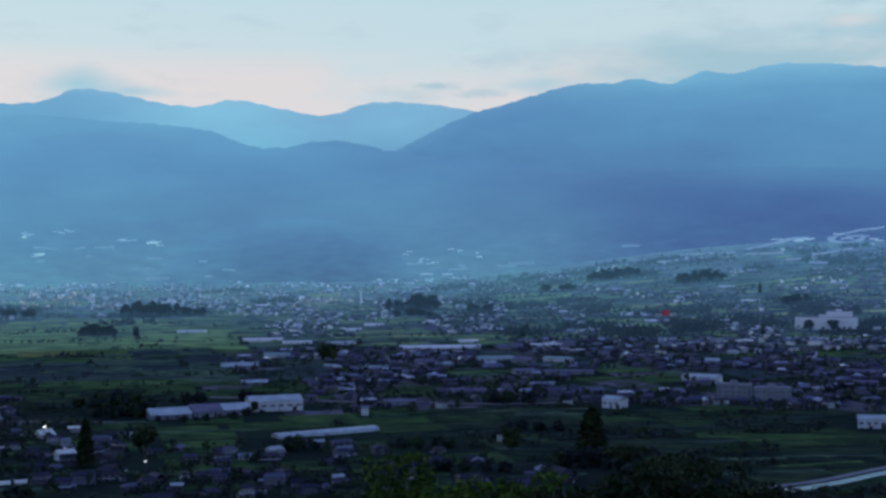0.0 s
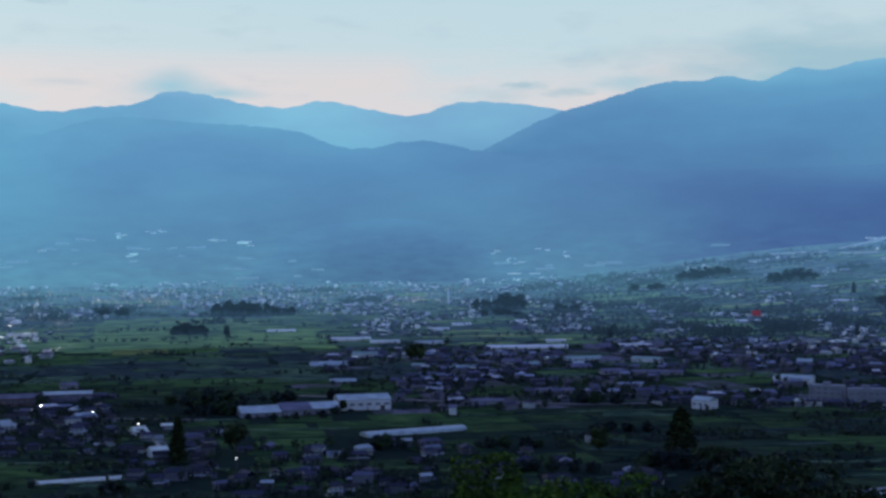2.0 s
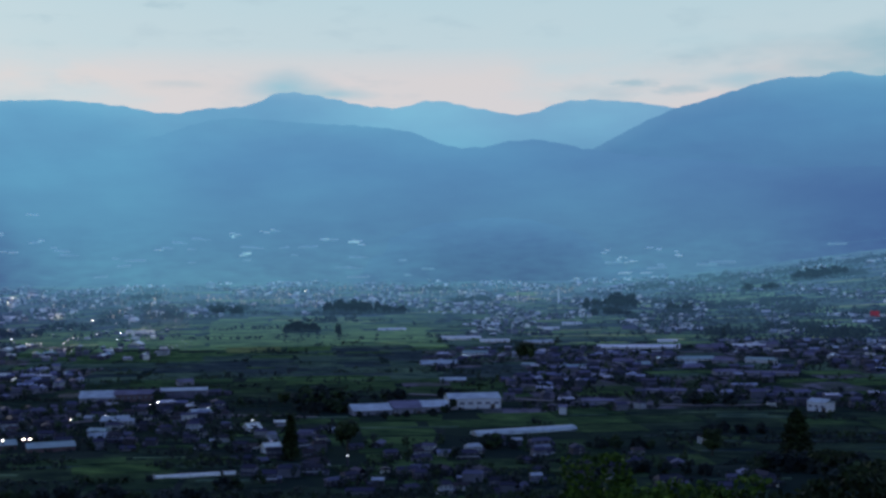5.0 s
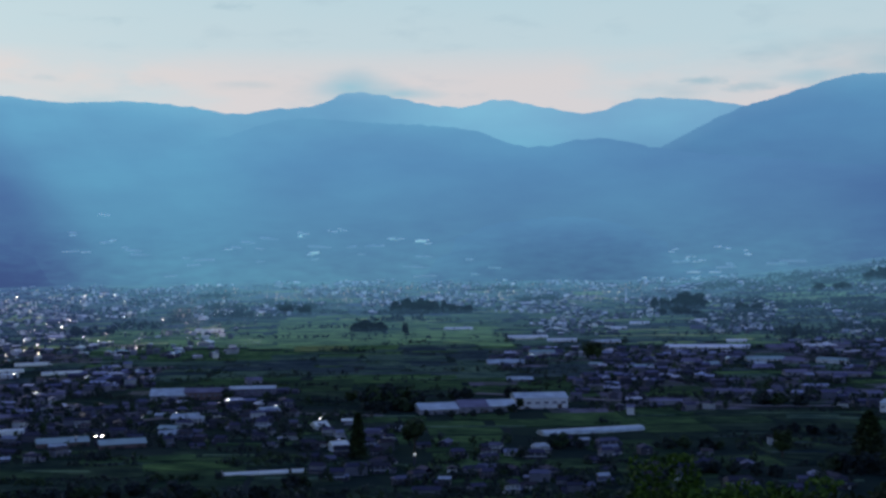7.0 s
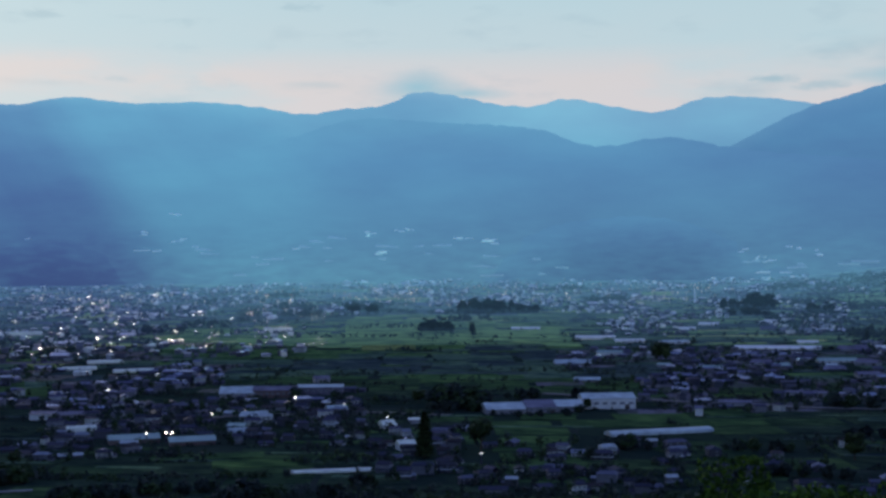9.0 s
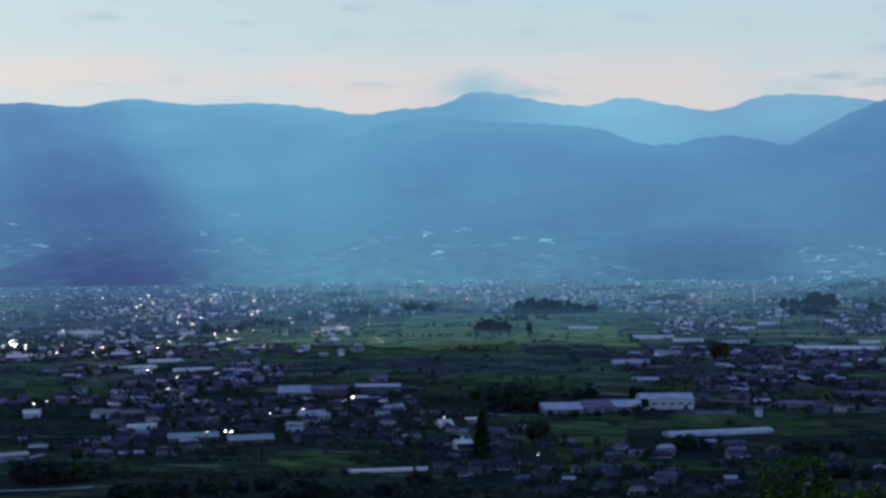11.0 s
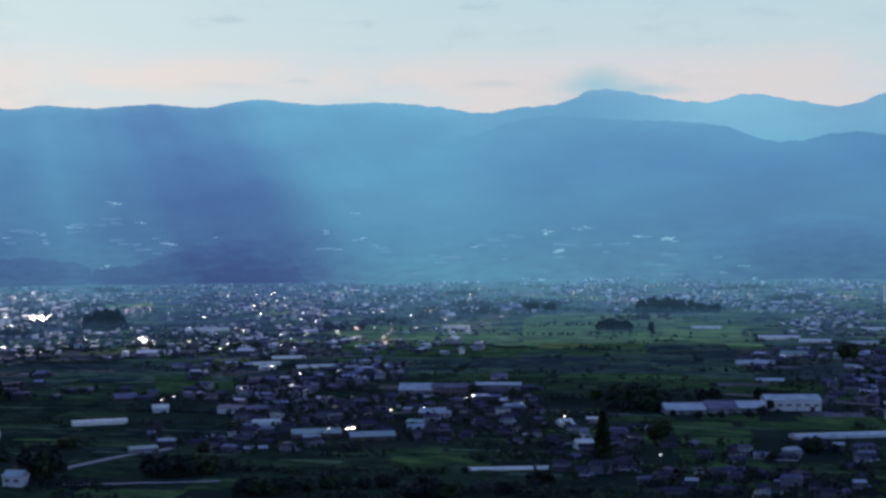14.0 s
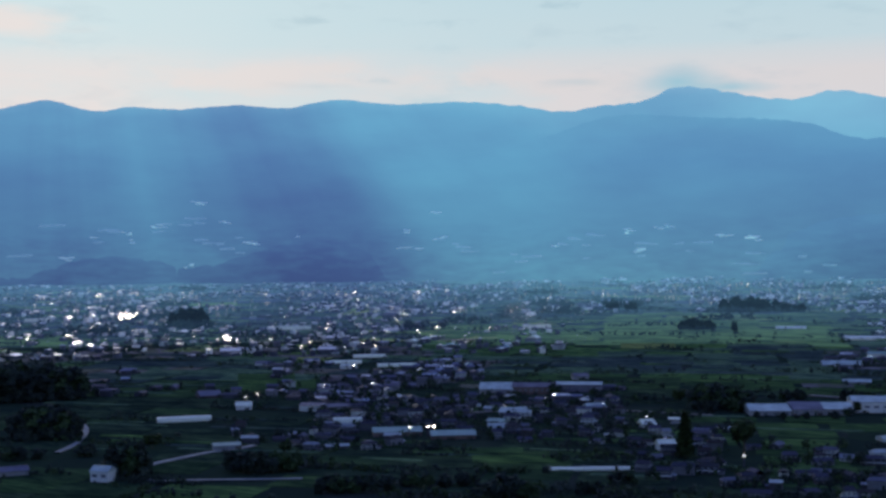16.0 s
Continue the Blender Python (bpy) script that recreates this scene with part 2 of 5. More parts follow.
# blue-grey lots added between houses, to lift dark gaps as haze would
def yard(name):
    """Gravel, paving and walled gardens between the houses."""
    net = material(name, 0.9, 0.0, 0.2)
    lot = net.n("TexVoronoi", {"Vector": net.n("Mapping", {"Vector": net.place, "Rotation": (0, 0, radians(14)), "Scale": (0.07, 0.05, 0.05)}).outputs[0], "Scale": 1.0}).outputs["Color"]
    tone = net.n("SeparateXYZ", {0: lot}).outputs[0]
    colour = net.ramp(tone, [(0.0, (0.036, 0.052, 0.050)), (0.25, (0.080, 0.080, 0.118)), (0.5, (0.054, 0.062, 0.082)), (0.72, (0.125, 0.125, 0.170)), (0.84, (0.038, 0.062, 0.046))], "CONSTANT")
    fine = net.noise(net.place, 0.35, 5, 0.65)
    return join(net, net.mix(1.0, colour, net.ramp(fine, [(0.35, (0.55, 0.56, 0.62)), (0.65, (1.4, 1.38, 1.3))]), "MULTIPLY"), bump=fine, depth=0.1)


M_YARD = yard("gravel_yards_and_gardens")

net = material("valley_soil_and_grass", 1.0, 0.0, 0.0)
patch = net.n("TexVoronoi", {"Vector": net.n("Mapping", {"Vector": net.place, "Rotation": (0, 0, radians(14)), "Scale": (0.012, 0.022, 0.01)}).outputs[0], "Scale": 1.0}).outputs["Color"]
tone = net.n("SeparateXYZ", {0: patch}).outputs[0]
M_GROUND = join(net, net.mix(net.noise(net.place, 0.05, 5, 0.6), net.ramp(tone, [(0, (0.023, 0.040, 0.034)), (0.45, (0.032, 0.054, 0.040)), (0.8, (0.042, 0.072, 0.043)), (1, (0.060, 0.062, 0.070))]),
                         (0.021, 0.034, 0.028)), bump=net.noise(net.place, 0.6, 3), depth=0.3)


# brightness across the painted sun shafts and the dark bands between them
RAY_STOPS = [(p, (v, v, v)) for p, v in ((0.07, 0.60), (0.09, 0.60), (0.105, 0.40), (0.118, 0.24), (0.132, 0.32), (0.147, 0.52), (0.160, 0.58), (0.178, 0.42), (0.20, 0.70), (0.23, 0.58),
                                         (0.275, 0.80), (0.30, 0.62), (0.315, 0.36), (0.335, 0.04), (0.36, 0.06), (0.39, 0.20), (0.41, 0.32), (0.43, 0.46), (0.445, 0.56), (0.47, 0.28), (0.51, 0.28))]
# colours of lit evening haze, painted as emission, low to high (degrees above the eye)
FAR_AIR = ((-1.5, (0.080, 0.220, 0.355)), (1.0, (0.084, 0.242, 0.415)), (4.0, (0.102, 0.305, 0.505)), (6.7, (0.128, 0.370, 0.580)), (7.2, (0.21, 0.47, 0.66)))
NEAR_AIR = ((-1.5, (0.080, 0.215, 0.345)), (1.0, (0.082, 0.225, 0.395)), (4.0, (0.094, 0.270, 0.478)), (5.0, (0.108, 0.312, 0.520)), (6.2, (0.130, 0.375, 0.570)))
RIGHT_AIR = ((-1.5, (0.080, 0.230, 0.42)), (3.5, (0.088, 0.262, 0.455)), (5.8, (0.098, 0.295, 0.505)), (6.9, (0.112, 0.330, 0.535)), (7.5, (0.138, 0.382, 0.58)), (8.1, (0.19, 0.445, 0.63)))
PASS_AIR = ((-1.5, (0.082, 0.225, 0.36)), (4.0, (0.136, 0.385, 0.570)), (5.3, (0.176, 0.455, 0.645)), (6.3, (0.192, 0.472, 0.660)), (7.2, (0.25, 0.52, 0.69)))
# DARK_AIR and HILL_AIR_LEFT paint shaded slopes as darker haze
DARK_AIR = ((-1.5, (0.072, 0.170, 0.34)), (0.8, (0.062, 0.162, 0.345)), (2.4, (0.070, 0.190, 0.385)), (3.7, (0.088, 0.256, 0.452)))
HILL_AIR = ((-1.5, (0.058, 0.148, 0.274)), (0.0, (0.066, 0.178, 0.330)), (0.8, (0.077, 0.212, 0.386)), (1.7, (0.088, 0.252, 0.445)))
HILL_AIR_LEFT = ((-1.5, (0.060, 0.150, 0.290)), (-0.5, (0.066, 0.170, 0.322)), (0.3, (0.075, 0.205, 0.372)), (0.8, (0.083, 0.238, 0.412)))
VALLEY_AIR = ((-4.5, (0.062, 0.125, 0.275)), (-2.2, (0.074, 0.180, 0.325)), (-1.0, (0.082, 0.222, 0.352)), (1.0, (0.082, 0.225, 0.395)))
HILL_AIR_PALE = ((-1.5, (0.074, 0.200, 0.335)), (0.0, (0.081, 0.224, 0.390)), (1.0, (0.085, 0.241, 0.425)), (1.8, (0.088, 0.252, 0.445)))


def sight(net):
    """Azimuth and elevation of a far place in degrees, as seen from the lookout hill at the origin."""
    p = net.n("SeparateXYZ", {0: net.place}).outputs
    flat_d = net.math("SQRT", net.math("ADD", net.math("MULTIPLY", p[0], p[0]), net.math("MULTIPLY", p[1], p[1])))
    az = net.math("MULTIPLY", net.math("ARCTAN2", net.math("MULTIPLY", p[0], -1.0), p[1]), 57.29578)
    el = net.math("MULTIPLY", net.math("ARCTAN2", net.math("SUBTRACT", p[2], EYE), flat_d), 57.29578)
    return az, el


def painted_haze(net, az, el, tones):
    """Haze colour by elevation, for the emission: it stands in for miles of glowing evening air."""
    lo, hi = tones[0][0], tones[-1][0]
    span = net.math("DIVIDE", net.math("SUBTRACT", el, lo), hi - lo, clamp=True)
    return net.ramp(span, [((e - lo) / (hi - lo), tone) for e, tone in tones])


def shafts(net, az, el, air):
    # shafts and dark bands painted over the haze, fanning out from the clouded sun
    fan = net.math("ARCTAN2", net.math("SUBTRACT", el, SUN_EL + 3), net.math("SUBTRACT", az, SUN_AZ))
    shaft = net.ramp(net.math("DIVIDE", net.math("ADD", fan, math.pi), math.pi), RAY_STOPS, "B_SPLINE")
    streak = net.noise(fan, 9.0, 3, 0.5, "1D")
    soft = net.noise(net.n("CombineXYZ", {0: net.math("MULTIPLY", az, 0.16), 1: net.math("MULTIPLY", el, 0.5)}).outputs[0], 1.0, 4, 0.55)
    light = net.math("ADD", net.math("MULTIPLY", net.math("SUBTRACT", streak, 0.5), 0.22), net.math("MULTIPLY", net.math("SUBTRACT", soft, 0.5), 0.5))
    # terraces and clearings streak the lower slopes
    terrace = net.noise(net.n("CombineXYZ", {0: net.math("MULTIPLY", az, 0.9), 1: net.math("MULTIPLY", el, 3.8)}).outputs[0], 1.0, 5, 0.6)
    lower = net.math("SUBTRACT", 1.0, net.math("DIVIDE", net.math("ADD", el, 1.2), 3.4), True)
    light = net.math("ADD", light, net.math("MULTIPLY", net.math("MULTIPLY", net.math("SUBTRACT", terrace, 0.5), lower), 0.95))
    # the painted shafts are strongest low down, as if most of the air lay before the slopes
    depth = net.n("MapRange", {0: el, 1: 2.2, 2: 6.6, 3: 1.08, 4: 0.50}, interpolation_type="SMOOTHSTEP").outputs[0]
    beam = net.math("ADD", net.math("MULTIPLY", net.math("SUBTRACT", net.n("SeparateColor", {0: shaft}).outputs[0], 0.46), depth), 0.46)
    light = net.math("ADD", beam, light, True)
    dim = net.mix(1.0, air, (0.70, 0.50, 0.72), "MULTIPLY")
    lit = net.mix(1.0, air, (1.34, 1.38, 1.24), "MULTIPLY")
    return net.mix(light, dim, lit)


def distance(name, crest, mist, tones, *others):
    """A far wooded range with miles of lit evening haze painted into its emission: a glowing backdrop. It passes over
    into other tones between two azimuths, and has bright mist painted along its crest."""
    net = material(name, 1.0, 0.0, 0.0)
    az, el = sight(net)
    air = painted_haze(net, az, el, tones)
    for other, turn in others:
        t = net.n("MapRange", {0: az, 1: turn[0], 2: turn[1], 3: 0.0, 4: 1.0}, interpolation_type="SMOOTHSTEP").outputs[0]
        air = net.mix(t, air, painted_haze(net, az, el, other))
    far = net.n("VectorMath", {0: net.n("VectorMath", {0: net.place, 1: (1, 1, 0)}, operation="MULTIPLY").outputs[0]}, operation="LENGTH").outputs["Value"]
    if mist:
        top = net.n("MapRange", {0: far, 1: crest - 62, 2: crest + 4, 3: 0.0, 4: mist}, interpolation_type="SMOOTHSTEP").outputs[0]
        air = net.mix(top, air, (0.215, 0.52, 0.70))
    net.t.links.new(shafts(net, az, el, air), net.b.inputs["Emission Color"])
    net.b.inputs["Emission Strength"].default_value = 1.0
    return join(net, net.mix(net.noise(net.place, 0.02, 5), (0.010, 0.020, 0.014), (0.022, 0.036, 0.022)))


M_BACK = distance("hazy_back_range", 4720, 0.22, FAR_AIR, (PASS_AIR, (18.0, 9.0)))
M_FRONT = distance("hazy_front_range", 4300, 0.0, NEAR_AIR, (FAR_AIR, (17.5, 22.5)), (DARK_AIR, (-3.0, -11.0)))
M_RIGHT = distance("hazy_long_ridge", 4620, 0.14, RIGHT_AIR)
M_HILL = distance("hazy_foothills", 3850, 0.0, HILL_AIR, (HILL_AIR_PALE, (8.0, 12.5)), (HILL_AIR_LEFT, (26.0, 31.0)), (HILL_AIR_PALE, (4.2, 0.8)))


def hazed(name, palette_or_none, reach, rough=0.7, metal=0.0, spec=0.4):
    """What lies miles off at the far edge of the valley: its own colours, with haze painted in as emission that grows
    with distance.
    """
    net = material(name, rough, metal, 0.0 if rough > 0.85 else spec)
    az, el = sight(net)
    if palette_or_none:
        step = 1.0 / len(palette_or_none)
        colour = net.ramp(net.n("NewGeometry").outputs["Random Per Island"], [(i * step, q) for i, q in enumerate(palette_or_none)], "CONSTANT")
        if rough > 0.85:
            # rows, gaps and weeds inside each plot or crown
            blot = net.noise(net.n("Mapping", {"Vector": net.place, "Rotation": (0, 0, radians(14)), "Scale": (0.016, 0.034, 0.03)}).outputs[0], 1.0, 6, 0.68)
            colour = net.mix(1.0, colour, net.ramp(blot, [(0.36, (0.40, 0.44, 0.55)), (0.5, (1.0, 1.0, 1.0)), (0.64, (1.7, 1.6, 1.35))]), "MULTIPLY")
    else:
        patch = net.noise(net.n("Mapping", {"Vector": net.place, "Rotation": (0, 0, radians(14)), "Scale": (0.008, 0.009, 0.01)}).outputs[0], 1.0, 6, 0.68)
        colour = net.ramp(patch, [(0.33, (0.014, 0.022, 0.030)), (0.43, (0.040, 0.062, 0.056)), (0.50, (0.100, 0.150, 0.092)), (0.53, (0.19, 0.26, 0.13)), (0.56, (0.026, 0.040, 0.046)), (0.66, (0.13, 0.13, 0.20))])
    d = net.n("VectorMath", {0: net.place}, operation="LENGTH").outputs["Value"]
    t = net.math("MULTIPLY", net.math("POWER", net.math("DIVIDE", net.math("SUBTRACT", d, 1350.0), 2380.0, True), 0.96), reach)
    air = painted_haze(net, az, el, VALLEY_AIR)
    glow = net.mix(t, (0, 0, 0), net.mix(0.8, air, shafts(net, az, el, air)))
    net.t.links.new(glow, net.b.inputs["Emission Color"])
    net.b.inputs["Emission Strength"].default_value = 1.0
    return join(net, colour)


# each of these carries the painted haze glow, roofs and walls included
M_FAR_PLAIN = hazed("hazy_far_plain", None, 1.0, 0.95)
M_FAR_WALL = hazed("hazy_far_walls", [(r * 0.8, g * 0.8, b * 0.85) for r, g, b in WALL_TONES] + [(0.85, 0.84, 0.82), (0.8, 0.78, 0.74)], 0.72)
M_FAR_ROOF = hazed("hazy_far_roofs", ROOF_TONES, 0.8, 0.5)
M_FAR_SHEET = hazed("hazy_far_sheet_roofs", [(0.8, 0.78, 0.74), (0.9, 0.86, 0.80), (0.55, 0.56, 0.60), (0.88, 0.86, 0.84)], 0.6, 0.28, 0.75)
M_FAR_TREE = hazed("hazy_far_trees", [(0.016, 0.030, 0.024), (0.026, 0.044, 0.034), (0.036, 0.060, 0.040)], 0.72, 0.9)

M_FAR_GROVE = hazed("hazy_far_groves", [(0.016, 0.028, 0.026), (0.024, 0.040, 0.036), (0.034, 0.054, 0.042)], 0.42, 0.9)

M_SLOPE = hazed("hazy_hillside_roofs", [(0.80, 0.82, 0.62), (0.52, 0.55, 0.44), (0.86, 0.86, 0.66), (0.62, 0.66, 0.52)], 0.74, 0.6, 0.0)
M_TERRACE = hazed("hazy_hillside_concrete", [(0.34, 0.38, 0.36), (0.50, 0.54, 0.52), (0.42, 0.45, 0.42)], 0.72, 0.8)
M_PLOT = hazed("hazy_hillside_plots", [(0.10, 0.15, 0.10), (0.16, 0.20, 0.14), (0.22, 0.25, 0.22), (0.08, 0.12, 0.09)], 0.95, 0.8)
M_FAR_SHED = hazed("hazy_far_sheds", [(0.88, 0.88, 0.88), (0.80, 0.82, 0.84)], 0.75, 0.6)


# ---- mesh helpers ----
def mesh_of(name, verts, faces, mats, index=None, smooth=False):
    me = bpy.data.meshes.new(name)
    me.from_pydata(verts if isinstance(verts, list) else verts.tolist(), [], faces if isinstance(faces, list) else faces.tolist())
    for m in (mats if isinstance(mats, (list, tuple)) else [mats]):
        me.materials.append(m)
    if index is not None:
        me.polygons.foreach_set("material_index", np.asarray(index, dtype=np.int32))
    if smooth:
        me.polygons.foreach_set("use_smooth", np.ones(len(me.polygons), dtype=bool))
    me.update()
    return me


def part(name, geo, mat, parent, label=""):
    """geo: (verts, faces). One mesh object under its thing."""
    ob = new(name, mesh_of(name, geo[0], geo[1], mat))
    ob.parent = parent
    return tagged(ob, label)


def thing(name, label, category, group="", m=None):
    ob = tagged(new(name), label, category, group)
    if m is not None:
        ob.matrix_basis = m
    return ob


def box(x0, x1, y0, y1, z0, z1):
    v = [(x, y, z) for z in (z0, z1) for x, y in ((x0, y0), (x1, y0), (x1, y1), (x0, y1))]
    return v, [(3, 2, 1, 0), (4, 5, 6, 7), (0, 1, 5, 4), (1, 2, 6, 5), (2, 3, 7, 6), (3, 0, 4, 7)]


def merge(*geos):
    v, f = [], []
    for gv, gf in geos:
        k = len(v)
        v += list(gv)
        f += [tuple(i + k for i in face) for face in gf]
    return v, f


def roof_geo(w, d, z, rise, over, inset, thick=0.22):
    """A pitched roof along x; inset 0 gives gables, more gives hips."""
    a, b = w / 2 + over, d / 2 + over
    r = max(a - inset, 0.05) if inset else a
    top = [(-a, -b, z), (a, -b, z), (a, b, z), (-a, b, z), (-r, 0, z + rise), (r, 0, z + rise)]
    v = top + [(x, y, h - thick) for x, y, h in top]
    f = [(0, 1, 5, 4), (2, 3, 4, 5), (1, 2, 5), (3, 0, 4), (6, 10, 11, 7), (8, 11, 10, 9), (7, 11, 8), (9, 10, 6),
         (0, 6, 7, 1), (1, 7, 8, 2), (2, 8, 9, 3), (3, 9, 6, 0)]
    cap = box(-r, r, -0.18, 0.18, z + rise - 0.05, z + rise + 0.16)
    return merge((v, f), cap)


def vault(w, d, h, n=10):
    """A round-topped tunnel along x."""
    v, f = [], []
    for x in (-w / 2, w / 2):
        for i in range(n + 1):
            a = math.pi * i / n
            v.append((x, -math.cos(a) * d / 2, math.sin(a) ** 0.7 * h))
    for i in range(n):
        f.append((i, n + 1 + i, n + 2 + i, i + 1))
    f += [tuple(range(n + 1)), tuple(reversed(range(n + 1, 2 * n + 2)))]
    return v, f


# ---- terrain ----
def ease(v):
    v = np.clip(v, 0, 1)
    return v * v * (3 - 2 * v)


def plain(x, y):
    """Height of the ground: the hillside underfoot, the flat valley, the fans that rise to the far foothills."""
    d = np.hypot(x, y)
    s = np.clip(d - 1500, 0, None)
    z = 0.0235 * (np.sqrt(s * s + 160000) - 400) + 95 * ease((x + 150) / 1100) * ease((d - 1900) / 1700)
    hill = 109.3 - 0.47 * y
    hill = np.where(y < 0, 109.3 - 0.25 * y, hill)
    hill = np.minimum(hill, 190)
    return np.where(hill > 0, np.sqrt(hill * hill + 9) - 3, 0) + z


def ground_z(x, y):
    return float(plain(np.array(float(x)), np.array(float(y))))


def spot(az, d):
    p = way(az) * d
    return p.x, p.y, ground_z(p.x, p.y)


def sheet(name, azs, ds, height, mat, smooth=True, shift=0.0):
    """A mesh on a fan-shaped grid round the camera's hill."""
    A, D = np.meshgrid(np.radians(azs), ds, indexing="ij")
    X, Y = -np.sin(A) * D, np.cos(A) * D - shift
    Zs = height(X, Y, np.degrees(A), D)
    V = np.stack([X, Y, Zs], -1).reshape(-1, 3)
    n, m = len(azs), len(ds)
    i = (np.arange(n - 1)[:, None] * m + np.arange(m - 1)[None]).ravel()
    F = np.stack([i, i + 1, i + m + 1, i + m], -1)[:, ::-1]
    me = mesh_of(name, V, F, mat, smooth=smooth)
    return new(name, me)


near_d = np.concatenate([[0.02, 1.0, 2.0, 2.6, 3.0, 3.4, 4.0, 6.0], np.arange(9, 240, 8), np.arange(240, 1500, 30), np.arange(1500, 1701, 50)])
ground = tagged(sheet("ground", np.linspace(-180, 180, 241), near_d, lambda X, Y, A, D: plain(X, Y), M_GROUND, shift=3.0),
                "wide farmed valley floor of dark grass and soil below a hillside", "ground", kind="structure")
tagged(sheet("backdrop_far_plain", np.linspace(-180, 180, 361), np.concatenate([np.arange(1700, 3801, 40), [4100, 4500, 4900]]), lambda X, Y, A, D: plain(X, Y), M_FAR_PLAIN),
       "far end of the valley floor fading into blue haze", "ground", kind="structure")


def wobble(A, D, scale, seed):
    """Ridged relief, the same at every build."""
    rng = np.random.RandomState(seed)
    out = np.zeros_like(A)
    for k in range(5):
        for _ in range(3):
            a, b, c = rng.uniform(0.5, 1.3), rng.uniform(-0.5, 0.5), rng.uniform(0, 6.28)
            out += np.abs(np.sin((A * a * scale + D / 160 * b) * 2 ** k + c)) / 1.9 ** k / 3
    return out - 1.3


def ridge_line(knots):
    ks = sorted(knots)
    a, e = np.array([k[0] for k in ks]), np.array([k[1] for k in ks])

    def at(A):
        # smooth passage from knot to knot
        i = np.clip(np.searchsorted(a, A) - 1, 0, len(a) - 2)
        t = np.clip((A - a[i]) / (a[i + 1] - a[i]), 0, 1)
        slope = np.gradient(e, a)
        h = a[i + 1] - a[i]
        return ((2 * t**3 - 3 * t**2 + 1) * e[i] + (t**3 - 2 * t**2 + t) * h * slope[i] + (-2 * t**3 + 3 * t**2) * e[i + 1] + (t**3 - t**2) * h * slope[i + 1])
    return at


def mountain(knots, d0, d1, power, rough, seed, behind=False):
    """Height of a range: it climbs from its foot at d0 to its ridge at d1, whose line the knots give in degrees above the eye."""
    line = ridge_line(knots)

    def height(X, Y, A, D):
        first = d0 + (4500 - d0) * ease((27 - A) / 7) if behind else d0
        s = np.clip((D - first) / (d1 - first), 0, 1)
        foot = plain(-np.sin(np.radians(A)) * first, np.cos(np.radians(A)) * first) - 6
        crest = EYE + d1 * np.tan(np.radians(line(A)))
        relief = wobble(A, D, 1.0, seed) * rough * s * (1 - s) * 4
        tooth = wobble(A * 3.1, D * 0, 1.0, seed + 7) * 5.5 * s
        z = foot + (crest - foot) * s ** power + relief + tooth
        back = np.clip((D - d1) / 160, 0, 1)
        return z * (1 - back) + (z - 60) * back
    return height


BACK = [(60, 6.0), (50, 6.3), (43.8, 6.17), (42.0, 6.56), (40.0, 6.16), (38.6, 6.35), (37.0, 6.28), (33.9, 6.48), (32.2, 6.37), (30.0, 6.73), (27.6, 6.54),
        (24.2, 6.61), (22.0, 6.41), (20.1, 6.14), (18.6, 6.35), (16.7, 6.54), (15.4, 7.05), (13.9, 6.93), (11.8, 6.51), (10.4, 6.41), (9.0, 6.70),
        (7.0, 6.36), (4.9, 6.07), (3.2, 6.57), (1.1, 6.57), (-1.2, 6.25), (-4.0, 5.5), (-10.0, 4.0)]
RIGHT = [(6.0, 2.4), (4.0, 3.4), (2.0, 4.53), (0.5, 5.31), (-1.2, 6.07), (-2.9, 6.53), (-4.3, 6.94), (-6.0, 7.31), (-7.2, 7.29), (-8.4, 7.45), (-9.9, 7.21), (-11.0, 7.65),
         (-12.5, 7.55), (-13.9, 7.85), (-15.7, 7.83), (-18.5, 7.55), (-24.0, 7.3), (-34.0, 6.6)]
FRONT = [(54.0, -0.6), (46.0, 0.6), (38.0, 1.6), (31.0, 2.8), (26.0, 3.9), (21.5, 4.9), (20.1, 5.35), (18.6, 5.82), (17.4, 5.96), (15.5, 5.85), (13.9, 5.74), (11.6, 5.61), (9.7, 5.32), (8.3, 4.78), (6.9, 4.68), (5.6, 4.92),
         (4.4, 4.97), (2.5, 4.60), (0.5, 4.27), (-2.4, 4.0), (-5.3, 3.67), (-10.1, 3.54), (-14.7, 3.6), (-18.5, 3.4), (-26.0, 3.2), (-34.0, 2.6)]
HILLS = [(52.0, 0.0), (46.0, -0.3), (43.8, -0.6), (41.6, -0.2), (39.3, 0.1), (37.6, -0.1), (35.8, -0.3), (33.5, 0.2), (31.8, 0.65), (29.8, 0.62), (27.9, -0.15), (26.3, -0.9), (24.0, -1.35), (20.0, -1.4), (15.0, -1.2),
         (13.0, -0.5), (11.1, 0.6), (9.4, 1.3), (7.6, 1.55), (6.0, 1.65), (4.6, 1.5), (3.4, 1.2), (2.2, 0.65), (0.8, 0.05), (-1.0, -0.5), (-6.0, -1.1)]
RANGES = {}
